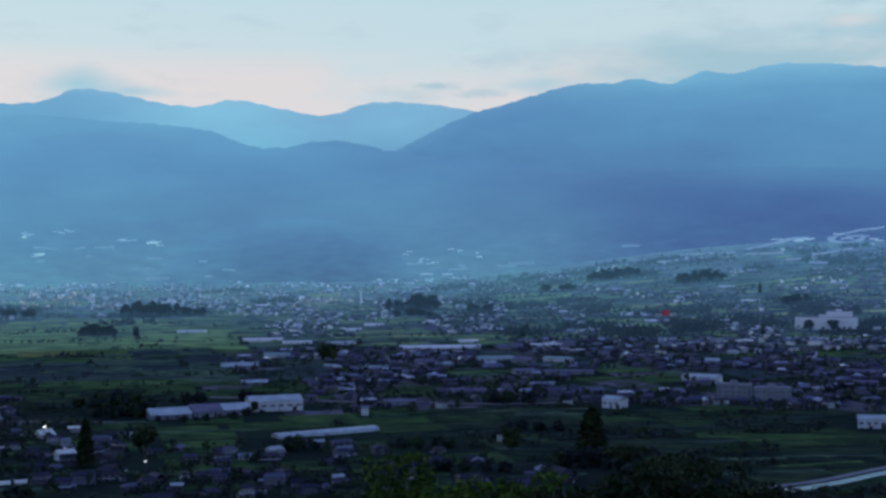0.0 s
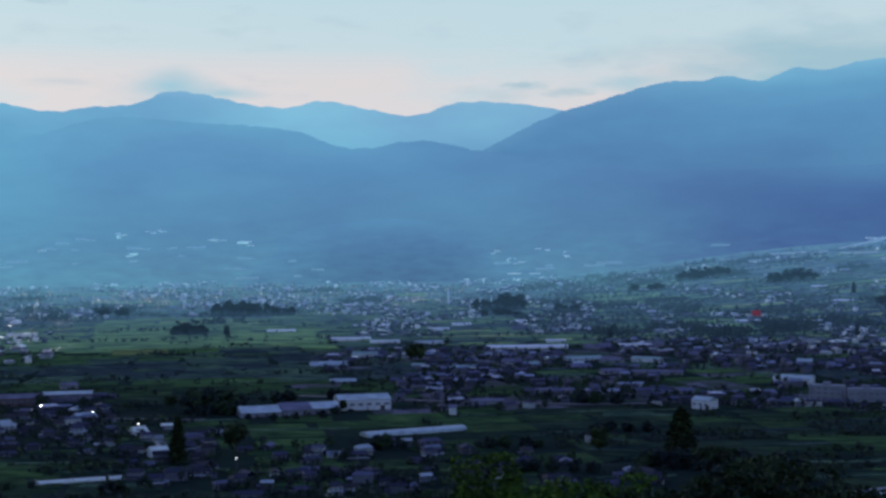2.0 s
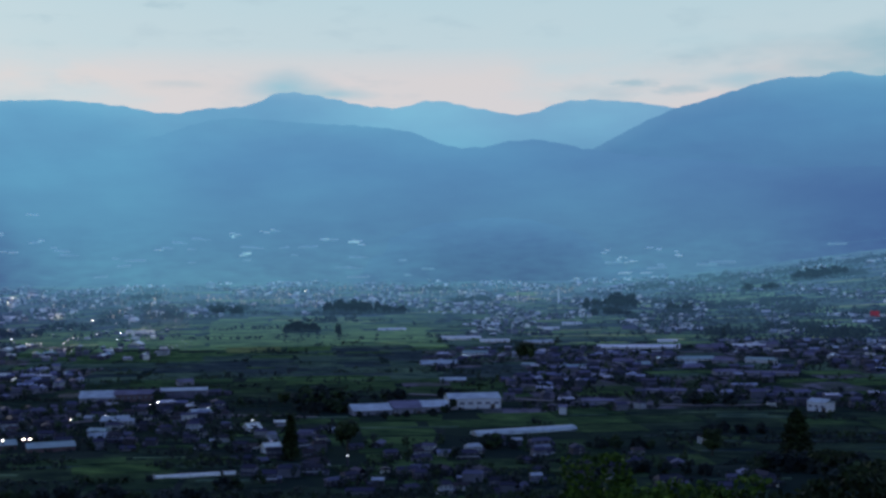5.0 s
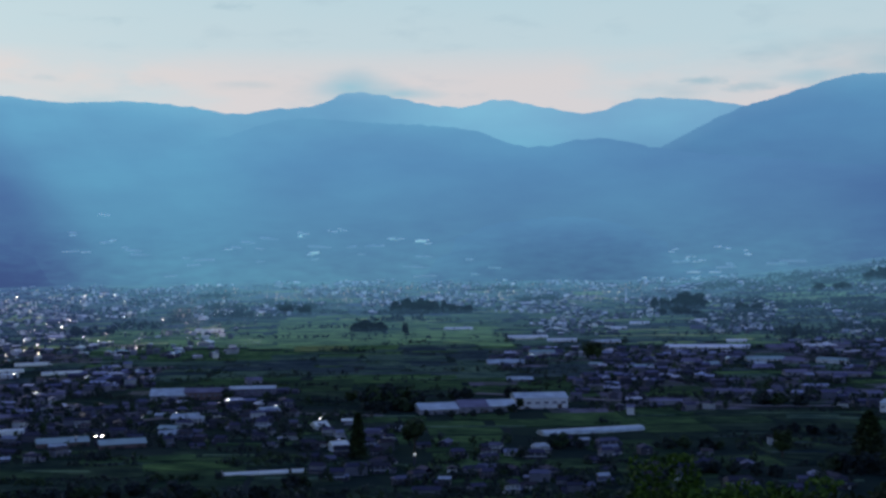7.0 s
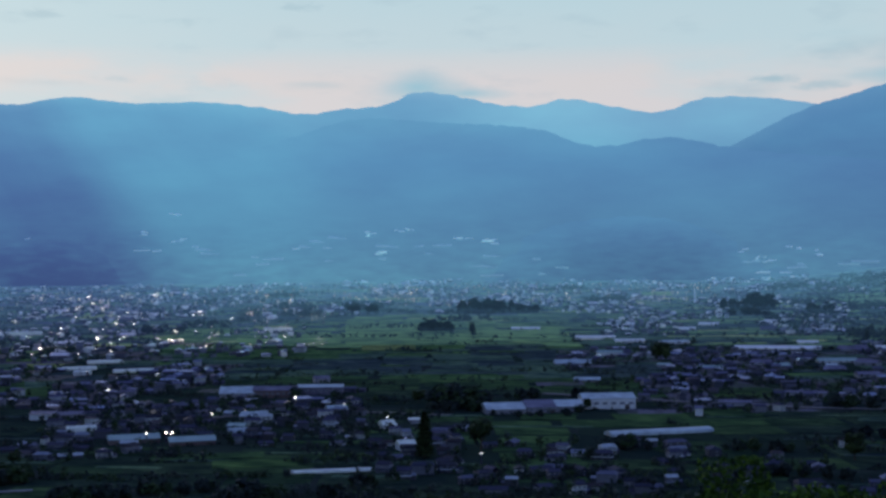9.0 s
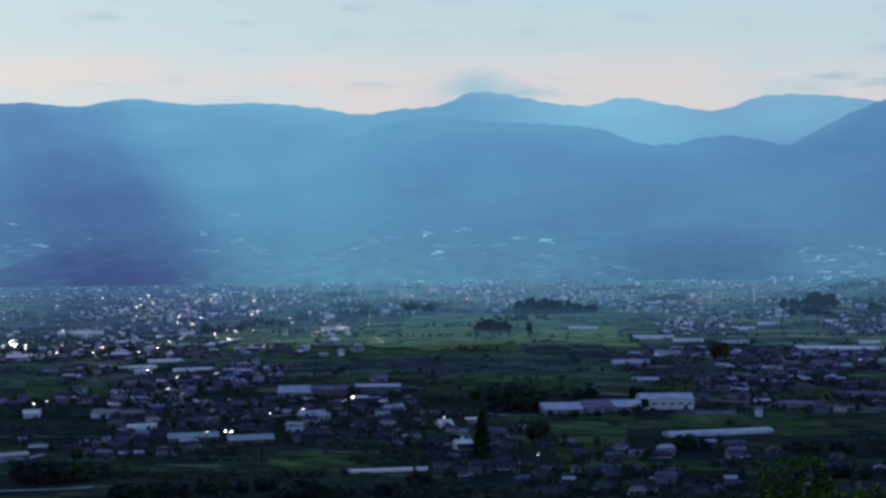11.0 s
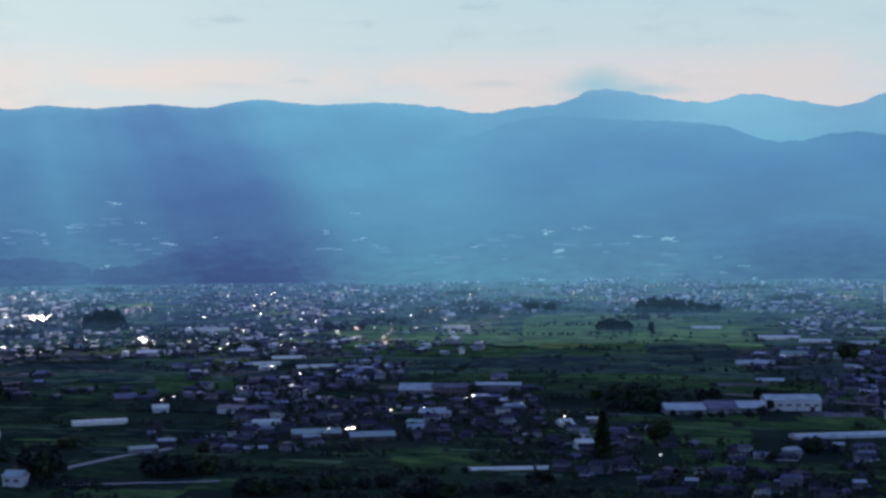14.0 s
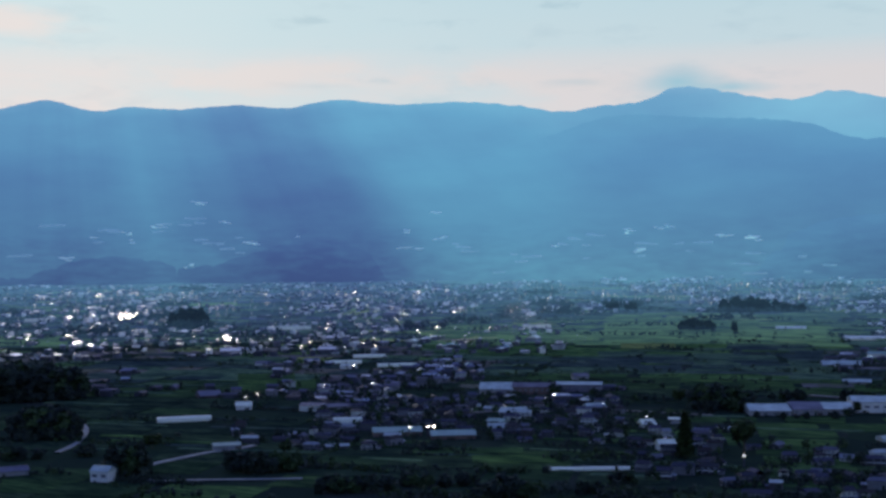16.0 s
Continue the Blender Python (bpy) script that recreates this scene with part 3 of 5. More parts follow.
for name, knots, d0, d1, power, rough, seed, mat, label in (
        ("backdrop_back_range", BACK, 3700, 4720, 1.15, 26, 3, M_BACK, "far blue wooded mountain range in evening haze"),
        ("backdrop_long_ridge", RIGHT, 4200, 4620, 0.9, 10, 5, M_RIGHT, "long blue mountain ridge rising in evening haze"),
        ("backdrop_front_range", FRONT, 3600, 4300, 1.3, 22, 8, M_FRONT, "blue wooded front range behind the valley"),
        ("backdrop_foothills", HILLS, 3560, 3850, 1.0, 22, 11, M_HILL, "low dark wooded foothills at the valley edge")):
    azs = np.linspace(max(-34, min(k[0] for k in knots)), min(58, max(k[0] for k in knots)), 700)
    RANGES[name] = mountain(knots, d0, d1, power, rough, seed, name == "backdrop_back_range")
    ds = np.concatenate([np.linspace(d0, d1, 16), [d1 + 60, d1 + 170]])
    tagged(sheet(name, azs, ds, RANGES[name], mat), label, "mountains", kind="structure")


def slope_spot(az, el):
    """Where a line of sight at el degrees first meets ground, foothill or front range."""
    d = 2600.0
    while d < 4700:
        x, y = -math.sin(radians(az)) * d, math.cos(radians(az)) * d
        z = ground_z(x, y)
        if d > 3560:
            for key, lo, hi, top in (("backdrop_back_range", -10, 60, 4720), ("backdrop_long_ridge", -34, 6, 4620), ("backdrop_front_range", -34, 54, 4300), ("backdrop_foothills", -6, 52, 3850)):
                if lo < az < hi and d < top:
                    z = max(z, float(RANGES[key](np.array(x), np.array(y), np.array(az), np.array(d))))
        if z >= EYE + d * math.tan(radians(el)):
            return x, y, z
        d += 3.0
    return None


# ---- trees ----
def cards(centres, size, rng, flatten=1.0):
    """Small four-cornered leaf clumps, each turned its own way."""
    n = len(centres)
    a = rng.normal(size=(n, 3))
    a /= np.linalg.norm(a, axis=1, keepdims=True)
    b = np.cross(a, rng.normal(size=(n, 3)))
    b /= np.linalg.norm(b, axis=1, keepdims=True)
    s = size * rng.uniform(0.6, 1.3, (n, 1))
    a, b = a * s, b * s * rng.uniform(0.5, 0.9, (n, 1))
    a[:, 2] *= flatten
    b[:, 2] *= flatten
    V = np.stack([centres - a, centres - b * 0.8, centres + a, centres + b], 1).reshape(-1, 3)
    return V, np.arange(4 * n).reshape(-1, 4)


OCTA = np.array([(1, 0, 0), (0, 1, 0), (-1, 0, 0), (0, -1, 0), (0, 0, 1), (0, 0, -1), (0.6, 0.6, 0.6), (-0.6, 0.6, 0.6), (-0.6, -0.6, 0.6), (0.6, -0.6, 0.6)], dtype=float)
OCTA_F = [(0, 6, 9), (1, 7, 6), (2, 8, 7), (3, 9, 8), (4, 9, 6), (4, 6, 7), (4, 7, 8), (4, 8, 9), (0, 1, 6), (1, 2, 7), (2, 3, 8), (3, 0, 9), (5, 1, 0), (5, 2, 1), (5, 3, 2), (5, 0, 3)]


def crown_broad(h, w, rng, n, size, lift=0.54, cores=8, limit=3.0):
    """Leaf clumps on the shells of uneven boughs."""
    boughs = min(26, max(9, n // 22))
    c = np.clip(rng.normal(size=(boughs, 3)), -limit, limit) * np.array([w * 0.24, w * 0.24, h * 0.19]) + np.array([0, 0, h * lift])
    r = rng.uniform(0.16, 0.30, boughs) * w
    k = rng.randint(boughs, size=n)
    v = rng.normal(size=(n, 3))
    v /= np.linalg.norm(v, axis=1, keepdims=True)
    P = c[k] + v * (r[k] * rng.uniform(0.55, 1.05, n))[:, None] * np.array([1, 1, 0.85])
    P[:, 2] = np.clip(P[:, 2], h * 0.07, h)
    V, F = cards(P, size, rng)
    if not cores:
        return V, F
    # uneven inner mass of each larger bough, so that the crown is not seen through everywhere
    cores_v, cores_f = [V], [tuple(q) for q in F]
    k = len(V)
    for i in range(min(cores, boughs)):
        u = OCTA * (r[i] * 0.85) * rng.uniform(0.75, 1.2, (len(OCTA), 1)) + c[i]
        u[:, 2] = np.clip(u[:, 2], h * 0.07, h)
        cores_v.append(u)
        cores_f += [tuple(q + k for q in fc) for fc in OCTA_F]
        k += len(OCTA)
    return np.concatenate(cores_v), cores_f


def crown_conifer(h, w, rng, n, size):
    t = rng.uniform(0, 1, n) ** 0.75
    a = rng.uniform(0, 6.283, n)
    tier = 0.88 + 0.16 * np.sin(t * 38)
    r = (1 - t) ** 0.52 * w / 2 * tier * np.sqrt(rng.uniform(0.1, 1, n)) + 0.1
    P = np.stack([np.cos(a) * r, np.sin(a) * r, h * (0.08 + 0.9 * t) - r * 0.25], -1)
    V, F = cards(P, size, rng, 0.6)
    k = len(V)
    cone = [(math.cos(q * 0.785) * w * 0.33 * rng.uniform(0.8, 1.1), math.sin(q * 0.785) * w * 0.33 * rng.uniform(0.8, 1.1), h * 0.08) for q in range(8)] + [(0, 0, h * 0.9)]
    return np.concatenate([V, np.array(cone)]), [tuple(q) for q in F] + [(k + q, k + (q + 1) % 8, k + 8) for q in range(8)]


def tube(path, radii, n=6):
    v, f = [], []
    for p, r in zip(path, radii):
        v += [(p[0] + math.cos(6.2832 * i / n) * r, p[1] + math.sin(6.2832 * i / n) * r, p[2]) for i in range(n)]
    for k in range(len(path) - 1):
        f += [(k * n + i, k * n + (i + 1) % n, (k + 1) * n + (i + 1) % n, (k + 1) * n + i) for i in range(n)]
    return v, f


def tree(h, w, seed, conifer=False, n=260, leaf=None, name="", label="", group="", size=None, lift=0.54, cores=8, limit=3.0):
    rng = np.random.RandomState(seed)
    root = thing(name or ("conifer_tree" if conifer else "broadleaf_tree"),
                 label or ("tall dark conifer among valley fields" if conifer else "dark green broadleaf tree on the valley floor"), "tree", group)
    if conifer:
        trunk = tube([(0, 0, -0.4), (0, 0, h * 0.5), (0, 0, h * 0.95)], (0.02 * h, 0.013 * h, 0.02))
    else:
        trunk = tube([(0, 0, -0.4), (0.1, 0, h * 0.3), (0, 0.15, h * 0.6)], (0.026 * h, 0.019 * h, 0.008 * h))
        for k in range(5):
            a, e = k * 1.26 + rng.uniform(0, 0.8), rng.uniform(0.5, 0.75)
            trunk = merge(trunk, tube([(0.1, 0, h * 0.28), (math.cos(a) * w * 0.15, math.sin(a) * w * 0.15, h * 0.45), (math.cos(a) * w * 0.3, math.sin(a) * w * 0.3, h * e)],
                                      (0.012 * h, 0.009 * h, 0.004 * h), 5))
    part("trunk", trunk, M_BARK, root)
    size = size or (0.085 if not conifer else 0.07) * max(h, w)
    part("crown", crown_conifer(h, w, rng, n, size) if conifer else crown_broad(h, w, rng, n, size, lift, cores, limit), leaf or (M_DARK if conifer else M_LEAF), root)
    return root


# ---- buildings ----
def window(root, x, y, z, w, h, axis, side):
    """A framed pane proud of a wall. axis 0: a wall that faces along y; 1: along x."""
    t = 0.06
    if axis == 0:
        frame_geo = box(x - w / 2, x + w / 2, min(y, y + side * t), max(y, y + side * t), z, z + h)
        pane_geo = box(x - w / 2 + 0.08, x + w / 2 - 0.08, min(y, y + side * 0.09), max(y, y + side * 0.09), z + 0.08, z + h - 0.08)
    else:
        frame_geo = box(min(x, x + side * t), max(x, x + side * t), y - w / 2, y + w / 2, z, z + h)
        pane_geo = box(min(x, x + side * 0.09), max(x, x + side * 0.09), y - w / 2 + 0.08, y + w / 2 - 0.08, z + 0.08, z + h - 0.08)
    win = part("window", frame_geo, M_FRAME, root)
    part("pane", pane_geo, M_GLASS, win)


def house(w, d, storeys, hip, seed, label):
    rng = random.Random(seed)
    root = thing("house", label, "house", "houses of the near villages")
    h = 2.6 * storeys
    part("wall", box(-w / 2, w / 2, -d / 2, d / 2, -0.6, h), M_WALL, root)
    part("roof", roof_geo(w, d, h + 0.22, d * 0.26, 0.45, d * 0.22 if hip else 0), M_ROOF, root)
    if not hip:
        rise = d * 0.26
        for s in (-1, 1):
            x0, x1 = sorted((s * (w / 2 - 0.25), s * w / 2))
            v = [(x, y, z) for x in (x0, x1) for y, z in ((-d / 2, h), (d / 2, h), (0, h + rise * 0.86))]
            part("gable", (v, [(0, 1, 2), (5, 4, 3), (0, 3, 4, 1), (1, 4, 5, 2), (2, 5, 3, 0)]), M_WALL, root)
    if storeys == 2:
        lean = box(-w / 2 - 0.9, w / 2 + 0.9, -d / 2 - 1.1, -d / 2, 2.5, 2.7)
        v, f = lean
        v = [(x, y, z - 0.35 if y < -d / 2 - 0.5 else z) for x, y, z in v]
        part("porch_roof", (v, f), M_ROOF, root)
        part("annex", box(w / 2, w / 2 + 2.6, -d / 2 + 0.8, d / 2 - 0.8, -0.6, 2.5), M_WALL, root)
        part("annex_roof", (lambda g: ([(x + w / 2 + 1.3, y, z) for x, y, z in g[0]], g[1]))(roof_geo(2.6, d - 1.6, 2.7, 0.9, 0.5, 0)), M_ROOF, root)
    for s in range(storeys):
        for k in range(3):
            x = -w / 2 + w * (k + 0.5) / 3 + rng.uniform(-0.3, 0.3)
            if s == 0 and k == 2:
                part("door", box(x - 0.5, x + 0.5, -d / 2 - 0.06, -d / 2, 0.0, 2.05), M_DOOR, root)
            else:
                window(root, x, -d / 2, s * 2.6 + 0.8, rng.choice((1.2, 1.7, 2.4)), 1.3, 0, -1)
        window(root, -w / 2, rng.uniform(-1, 1), s * 2.6 + 0.9, 1.4, 1.1, 1, -1)
    return root


FRONTS = []


def hall(az, d, w, h, depth, wall, roof, label, name="hall", pitch=0.12, turn=0.0, windows=0, category="building", group=""):
    """A long low building with a shallow pitched roof; its base on the ground at az, d."""
    x, y, z = spot(az, d)
    root = thing(name, label, category, group, pose(x, y, z, 0, 0, az + turn))
    FRONTS.append((az, d, w, depth, az + turn))
    rise = depth * pitch
    eave = h - rise
    part("wall", box(-w / 2, w / 2, -depth / 2, depth / 2, -1.0, eave), wall, root)
    part("roof", roof_geo(w, depth, eave + 0.25, rise, 0.5, 0), roof, root)
    for s in (-1, 1):
        x0, x1 = sorted((s * (w / 2 - 0.3), s * w / 2))
        v = [(a, b, c) for a in (x0, x1) for b, c in ((-depth / 2, eave), (depth / 2, eave), (0, eave + rise * 0.9))]
        part("gable", (v, [(0, 1, 2), (5, 4, 3), (0, 3, 4, 1), (1, 4, 5, 2), (2, 5, 3, 0)]), wall, root)
    for k in range(windows):
        window(root, -w / 2 + w * (k + 0.5) / windows, -depth / 2, eave * 0.45, w / windows * 0.55, min(1.6, eave * 0.35), 0, -1)
    if w > 14:
        part("door", box(w * 0.3, w * 0.3 + 3.2, -depth / 2 - 0.08, -depth / 2, 0, min(3.0, eave * 0.7)), M_DOOR, root)
    return root


def block(az, d, w, h, depth, wall, label, name="apartment_block", turn=0.0, category="building", plain_front=False):
    """A flat-roofed building with a parapet and rows of windows."""
    x, y, z = spot(az, d)
    root = thing(name, label, category, "", pose(x, y, z, 0, 0, az + turn))
    part("wall", box(-w / 2, w / 2, -depth / 2, depth / 2, -1.0, h - 0.5), wall, root)
    part("roof", box(-w / 2 - 0.3, w / 2 + 0.3, -depth / 2 - 0.3, depth / 2 + 0.3, h - 0.5, h), M_CONCRETE, root)
    part("stair_head", box(-w * 0.12, w * 0.08, -depth * 0.2, depth * 0.2, h, h + 2.4), wall, root)
    floors = max(1, round(h / 4.2))
    n = max(3, round(w / 4.5))
    for s in range(floors):
        for k in range(0 if plain_front else n):
            window(root, -w / 2 + w * (k + 0.5) / n, -depth / 2, s * (h - 0.5) / floors + 0.9, w / n * 0.62, 1.5, 0, -1)
        part("ledge", box(-w / 2, w / 2, -depth / 2 - 0.5, -depth / 2, s * (h - 0.5) / floors + 0.3, s * (h - 0.5) / floors + 0.5), M_CONCRETE, root)
    return root


KEEP = []


def keep(az, d, r):
    p = way(az) * d
    KEEP.append((p.x, p.y, r))


def free(x, y, r):
    return all((x - a) ** 2 + (y - b) ** 2 > (r + c) ** 2 for a, b, c in KEEP)


# long pale works hall with its taller white office end
for a_, d_, w_, h_, deep_, roof_ in ((11.75, 922, 27, 6.4, 27, M_SHEET), (10.25, 930, 20, 7.4, 30, M_SLATE), (9.05, 934, 20, 7.0, 26, M_SHEET)):
    hall(a_, d_, w_, h_, deep_, M_CONCRETE, roof_, "long low works hall with a pale weathered sheet roof", "works_hall", windows=4, turn=11, group="halls of the works")
hall(7.31, 952, 37, 10.0, 24, M_WHITE, M_SHEET, "two-storey white works office with a pale shallow roof", "works_office", windows=6, turn=10)
hall(-7.32, 944, 14.5, 8.2, 11, M_WHITE, M_SHEET, "white barn with a pale sheet roof beside the fields", "barn", pitch=0.2, turn=-35, windows=3)
hall(-10.99, 1138, 31, 6.8, 17, M_WHITE, M_SHEET, "white storage hall with a pale roof among houses", "storage_hall", windows=0, turn=-12)
block(-12.32, 1016, 24, 10.8, 12, M_CONCRETE, "grey three-storey apartment block among village roofs", turn=-14)
block(-13.88, 1008, 26, 9.6, 11, M_CONCRETE, "low grey apartment block beside the fields", turn=8)
block(-16.07, 1884, 82, 17, 26, M_FAR_SHED, "large white institutional building above the town", "institution", plain_front=True)
block(-16.6, 1900, 34, 24, 22, M_FAR_SHED, "tall white central block of the institution", "institution_tower", plain_front=True)
hall(23.10, 1046, 26, 8.2, 26, M_CONCRETE, M_SHEET, "pale gymnasium with a sheet roof", "gymnasium", pitch=0.16, turn=-4)
hall(21.49, 1042, 34, 8.2, 18, M_BROWN, M_SLATE, "brown school wing with a slate roof", "school_wing", pitch=0.14, turn=-3, windows=8)
hall(19.59, 1058, 36, 7.4, 16, M_SLATE, M_SHEET, "blue-white school building with a pale roof", "school_building", pitch=0.1, turn=-3, windows=7)
hall(27.44, 806, 29, 4.6, 15, M_BROWN, M_TEAL, "low workshop with a wide grey-green sheet roof", "workshop", pitch=0.14, turn=5)
hall(25.04, 790, 26, 4.4, 15, M_BROWN, M_TEAL, "low workshop with a wide grey-green sheet roof", "workshop", pitch=0.14, turn=5)
hall(39.81, 668, 9.6, 7.2, 7.5, M_WHITE, M_SHEET, "white two-storey house by dark trees", "white_house", pitch=0.3, turn=-32, windows=2, category="house")
hall(3.42, 905, 5, 6.6, 5, M_WHITE, M_SLATE, "small pale tower-like shed beside the works", "shed", pitch=0.3)
hall(34.72, 758, 15, 4.0, 9, M_CONCRETE, M_TEAL, "small shed with a grey-green roof by a farm lane", "shed", pitch=0.12, turn=8)
hall(43.4, 700, 14, 4.4, 9, M_CONCRETE, M_SLATE, "low grey barn beside the fields", "barn", pitch=0.2, turn=10)
hall(33.97, 958, 11, 5.2, 9, M_WHITE, M_FILM, "small white shed with a bright roof", "shed", pitch=0.25)
hall(-17.85, 860, 17, 7.6, 11, M_WHITE, M_SHEET, "white house with a pale roof beside the fields", "farm_building", pitch=0.2, windows=4)
hall(15.40, 862, 12, 3.4, 7, M_CONCRETE, M_FILM, "low shed with a bright sheet roof", "shed", pitch=0.1)
hall(16.75, 842, 9, 4.6, 9, M_WHITE, M_FILM, "small shed with a bright steep roof", "shed", pitch=0.35, turn=30)
hall(15.95, 746, 9.5, 5.2, 8, M_WHITE, M_FILM, "small shed with a bright roof among houses", "shed", pitch=0.3, turn=20)
for a, d, r in ((10.49, 920, 40), (7.31, 942, 24), (-7.42, 944, 18), (-10.99, 1138, 20), (-12.32, 1016, 16), (-13.88, 1008, 16), (-16.07, 1884, 48),
                (23.1, 1040, 18), (21.5, 1030, 20), (19.6, 1052, 22), (27.4, 802, 19), (25.0, 784, 17), (39.8, 668, 12), (34.0, 958, 8), (-17.85, 860, 12),
                (5.09, 810, 34), (15.4, 862, 10), (16.75, 842, 8), (15.95, 746, 8), (-9.49, 2104, 16)):
    keep(a, d, r)

# red roadside sign board on a low shop
x, y, z = spot(-9.49, 2104)
shop = thing("shop", "low roadside shop with a large red sign board", "shop", "", pose(x, y, z, 0, 0, -9.5))
part("wall", box(-16, 16, 0, 14, -1, 5.0), M_WHITE, shop)
part("roof", box(-16.4, 16.4, -0.4, 14.4, 5.0, 5.5), M_SHEET, shop)
part("sign_board", box(-6.5, 6.5, -0.9, -0.4, 1.6, 10.6), M_RED, shop, "large red sign board")

# low workshops and stores among the village roofs
rng = random.Random(51)
for k in range(34):
    az, d = (rng.uniform(-18, 9), rng.uniform(1010, 1640)) if k < 24 else (rng.uniform(18, 36), rng.uniform(820, 1350))
    w_ = rng.choice((12, 15, 19, 24, 34)) * rng.uniform(0.85, 1.15) if k < 24 else rng.uniform(9, 18)
    p = way(az) * d
    if all((p.x - a) ** 2 + (p.y - q) ** 2 > (r + w_ * 0.5) ** 2 for a, q, r in KEEP):
        hall(az, d, w_, rng.uniform(3.4, 5.8), rng.uniform(8, 15), rng.choice((M_CONCRETE, M_BROWN, M_CONCRETE, M_WHITE)), rng.choice((M_SLATE, M_SLATE, M_SLATE, M_SHEET, M_TEAL)),
             "low workshop with a weathered grey roof among houses", "workshop_store", pitch=rng.uniform(0.1, 0.24), turn=rng.uniform(-24, 24), group="workshops of the villages")
        keep(az, d, w_ * 0.42)

TOWN_EDGE = [(rng.uniform(-18, -0.5), rng.uniform(1750, 2950), rng.uniform(18, 60), rng.uniform(2.6, 3.6)) for _ in range(26)]
# far sheds and near tunnels: (azimuth, distance, width, height)
SHEDS = [
    (10.73, 1882, 40.0, 5.6), (7.76, 1714, 51.1, 7.3), (6.30, 1656, 36.6, 5.6),
    (7.40, 1968, 20.1, 5.0), (6.26, 1972, 12.6, 5.0), (3.88, 1876, 22.4, 5.6),
    (2.99, 1974, 29.4, 5.0), (0.16, 1552, 93.8, 7.9), (-1.05, 1640, 24.0, 4.2),
    (-4.43, 1568, 36.7, 8.0), (-5.14, 1212, 54.2, 9.3), (-0.94, 1046, 31.2, 7.1),
    (1.92, 970, 22.7, 5.0), (-11.24, 2014, 64.3, 12.9), (-8.35, 2150, 54.9, 9.1),
    (-8.93, 1406, 41.9, 10.8), (-17.56, 1238, 31.6, 9.0),
]
TUNNELS = [
    (36.47, 898, 35.2, 6.1), (20.15, 670, 17.5, 1.7),
    (18.75, 672, 15.0, 1.7), (17.65, 674, 7.6, 1.6), (29.72, 1350, 37.3, 4.6), (28.57, 1428, 36.5, 4.3),
    (27.41, 1306, 38.3, 3.3), (32.00, 1920, 61.3, 5.7), (21.38, 1904, 40.5, 4.9),
    (42.36, 2198, 42.1, 6.5),
    (29.56, 870, 18.5, 3.7),
]
for az, d, w_, h_ in SHEDS:
    hall(az, d, w_, max(2.6, min(h_, 3.7)), max(9, w_ * 0.2), M_CONCRETE if d < 1500 else M_FAR_SHED, M_SLATE if d < 1500 else M_FAR_SHED, "long pale shed with a sheet roof among fields", "long_shed", group="sheds across the valley")
    keep(az, d, w_ * 0.5)
for k, (az, d, w_, h_) in enumerate(TOWN_EDGE):
    p = way(az) * d
    if free(p.x, p.y, w_ * 0.4):
        hall(az, d, w_, h_, 14, M_FAR_WALL, (M_FAR_ROOF, M_FAR_SHEET, M_FAR_SHED)[k % 3], "long low store with a pale roof on the far fan", "long_store", pitch=0.16, turn=rng.uniform(-12, 12), group="stores of the far fan")
        keep(az, d, w_ * 0.45)
for az, d, w_, h_ in TUNNELS + [(5.09, 815, 67.0, 3.4)]:
    x, y, z = spot(az, d)
    t = thing("greenhouse", "long polythene greenhouse tunnel between fields", "greenhouse", "greenhouse tunnels", pose(x, y, z, 0, 0, az + (25 if w_ == 67.0 else 6)))
    part("film_cover", vault(w_, 4.2 if h_ < 2 else min(12.0, max(7.0, w_ * 0.2)), 2.7 if w_ == 67.0 else max(1.6, min(h_, 3.4 if d < 1500 else 5.4))), M_SHEET if w_ == 67.0 else M_FILM, t)
    part("end_frame", box(-w_ / 2 - 0.1, -w_ / 2, -2, 2, 0, 2.4), M_FRAME, t)
    keep(az, d, w_ * 0.5)

# metal roofs that catch the sun: each lies square to the half-way between sun and viewer
rng = random.Random(77)
SPARKS = [(38.72 + rng.gauss(0, 0.20), 2215 + rng.gauss(0, 50), rng.uniform(2.8, 4.6), 1.0) for _ in range(28)] + [(38.75 + rng.gauss(0, 0.6), 2210 + rng.gauss(0, 90), rng.uniform(1, 2), 1.0) for _ in range(5)] + [(34.67 + rng.gauss(0, 0.09), 1690 + rng.gauss(0, 26), rng.uniform(1.6, 3.0), 1.0) for _ in range(11)]
SPARKS += [(26.1, 798, 1.5, 0), (25.85, 798, 1.5, 0), (26.9, 800, 0.8, 1), (33.9, 990, 1.2, 1), (33.4, 1010, 1.0, 2), (29.3, 1260, 1.6, 1), (31.5, 1520, 2.0, 1), (28.1, 1180, 1.0, 2), (30.6, 1060, 0.9, 2)]
SPARKS += [(16.75, 848, 1.3, 7), (15.95, 752, 1.1, 7), (12.7, 690, 0.9, 8), (18.6, 930, 0.9, 5), (21.0, 960, 0.7, 4), (22.8, 905, 0.8, 4), (24.2, 890, 0.7, 4)]
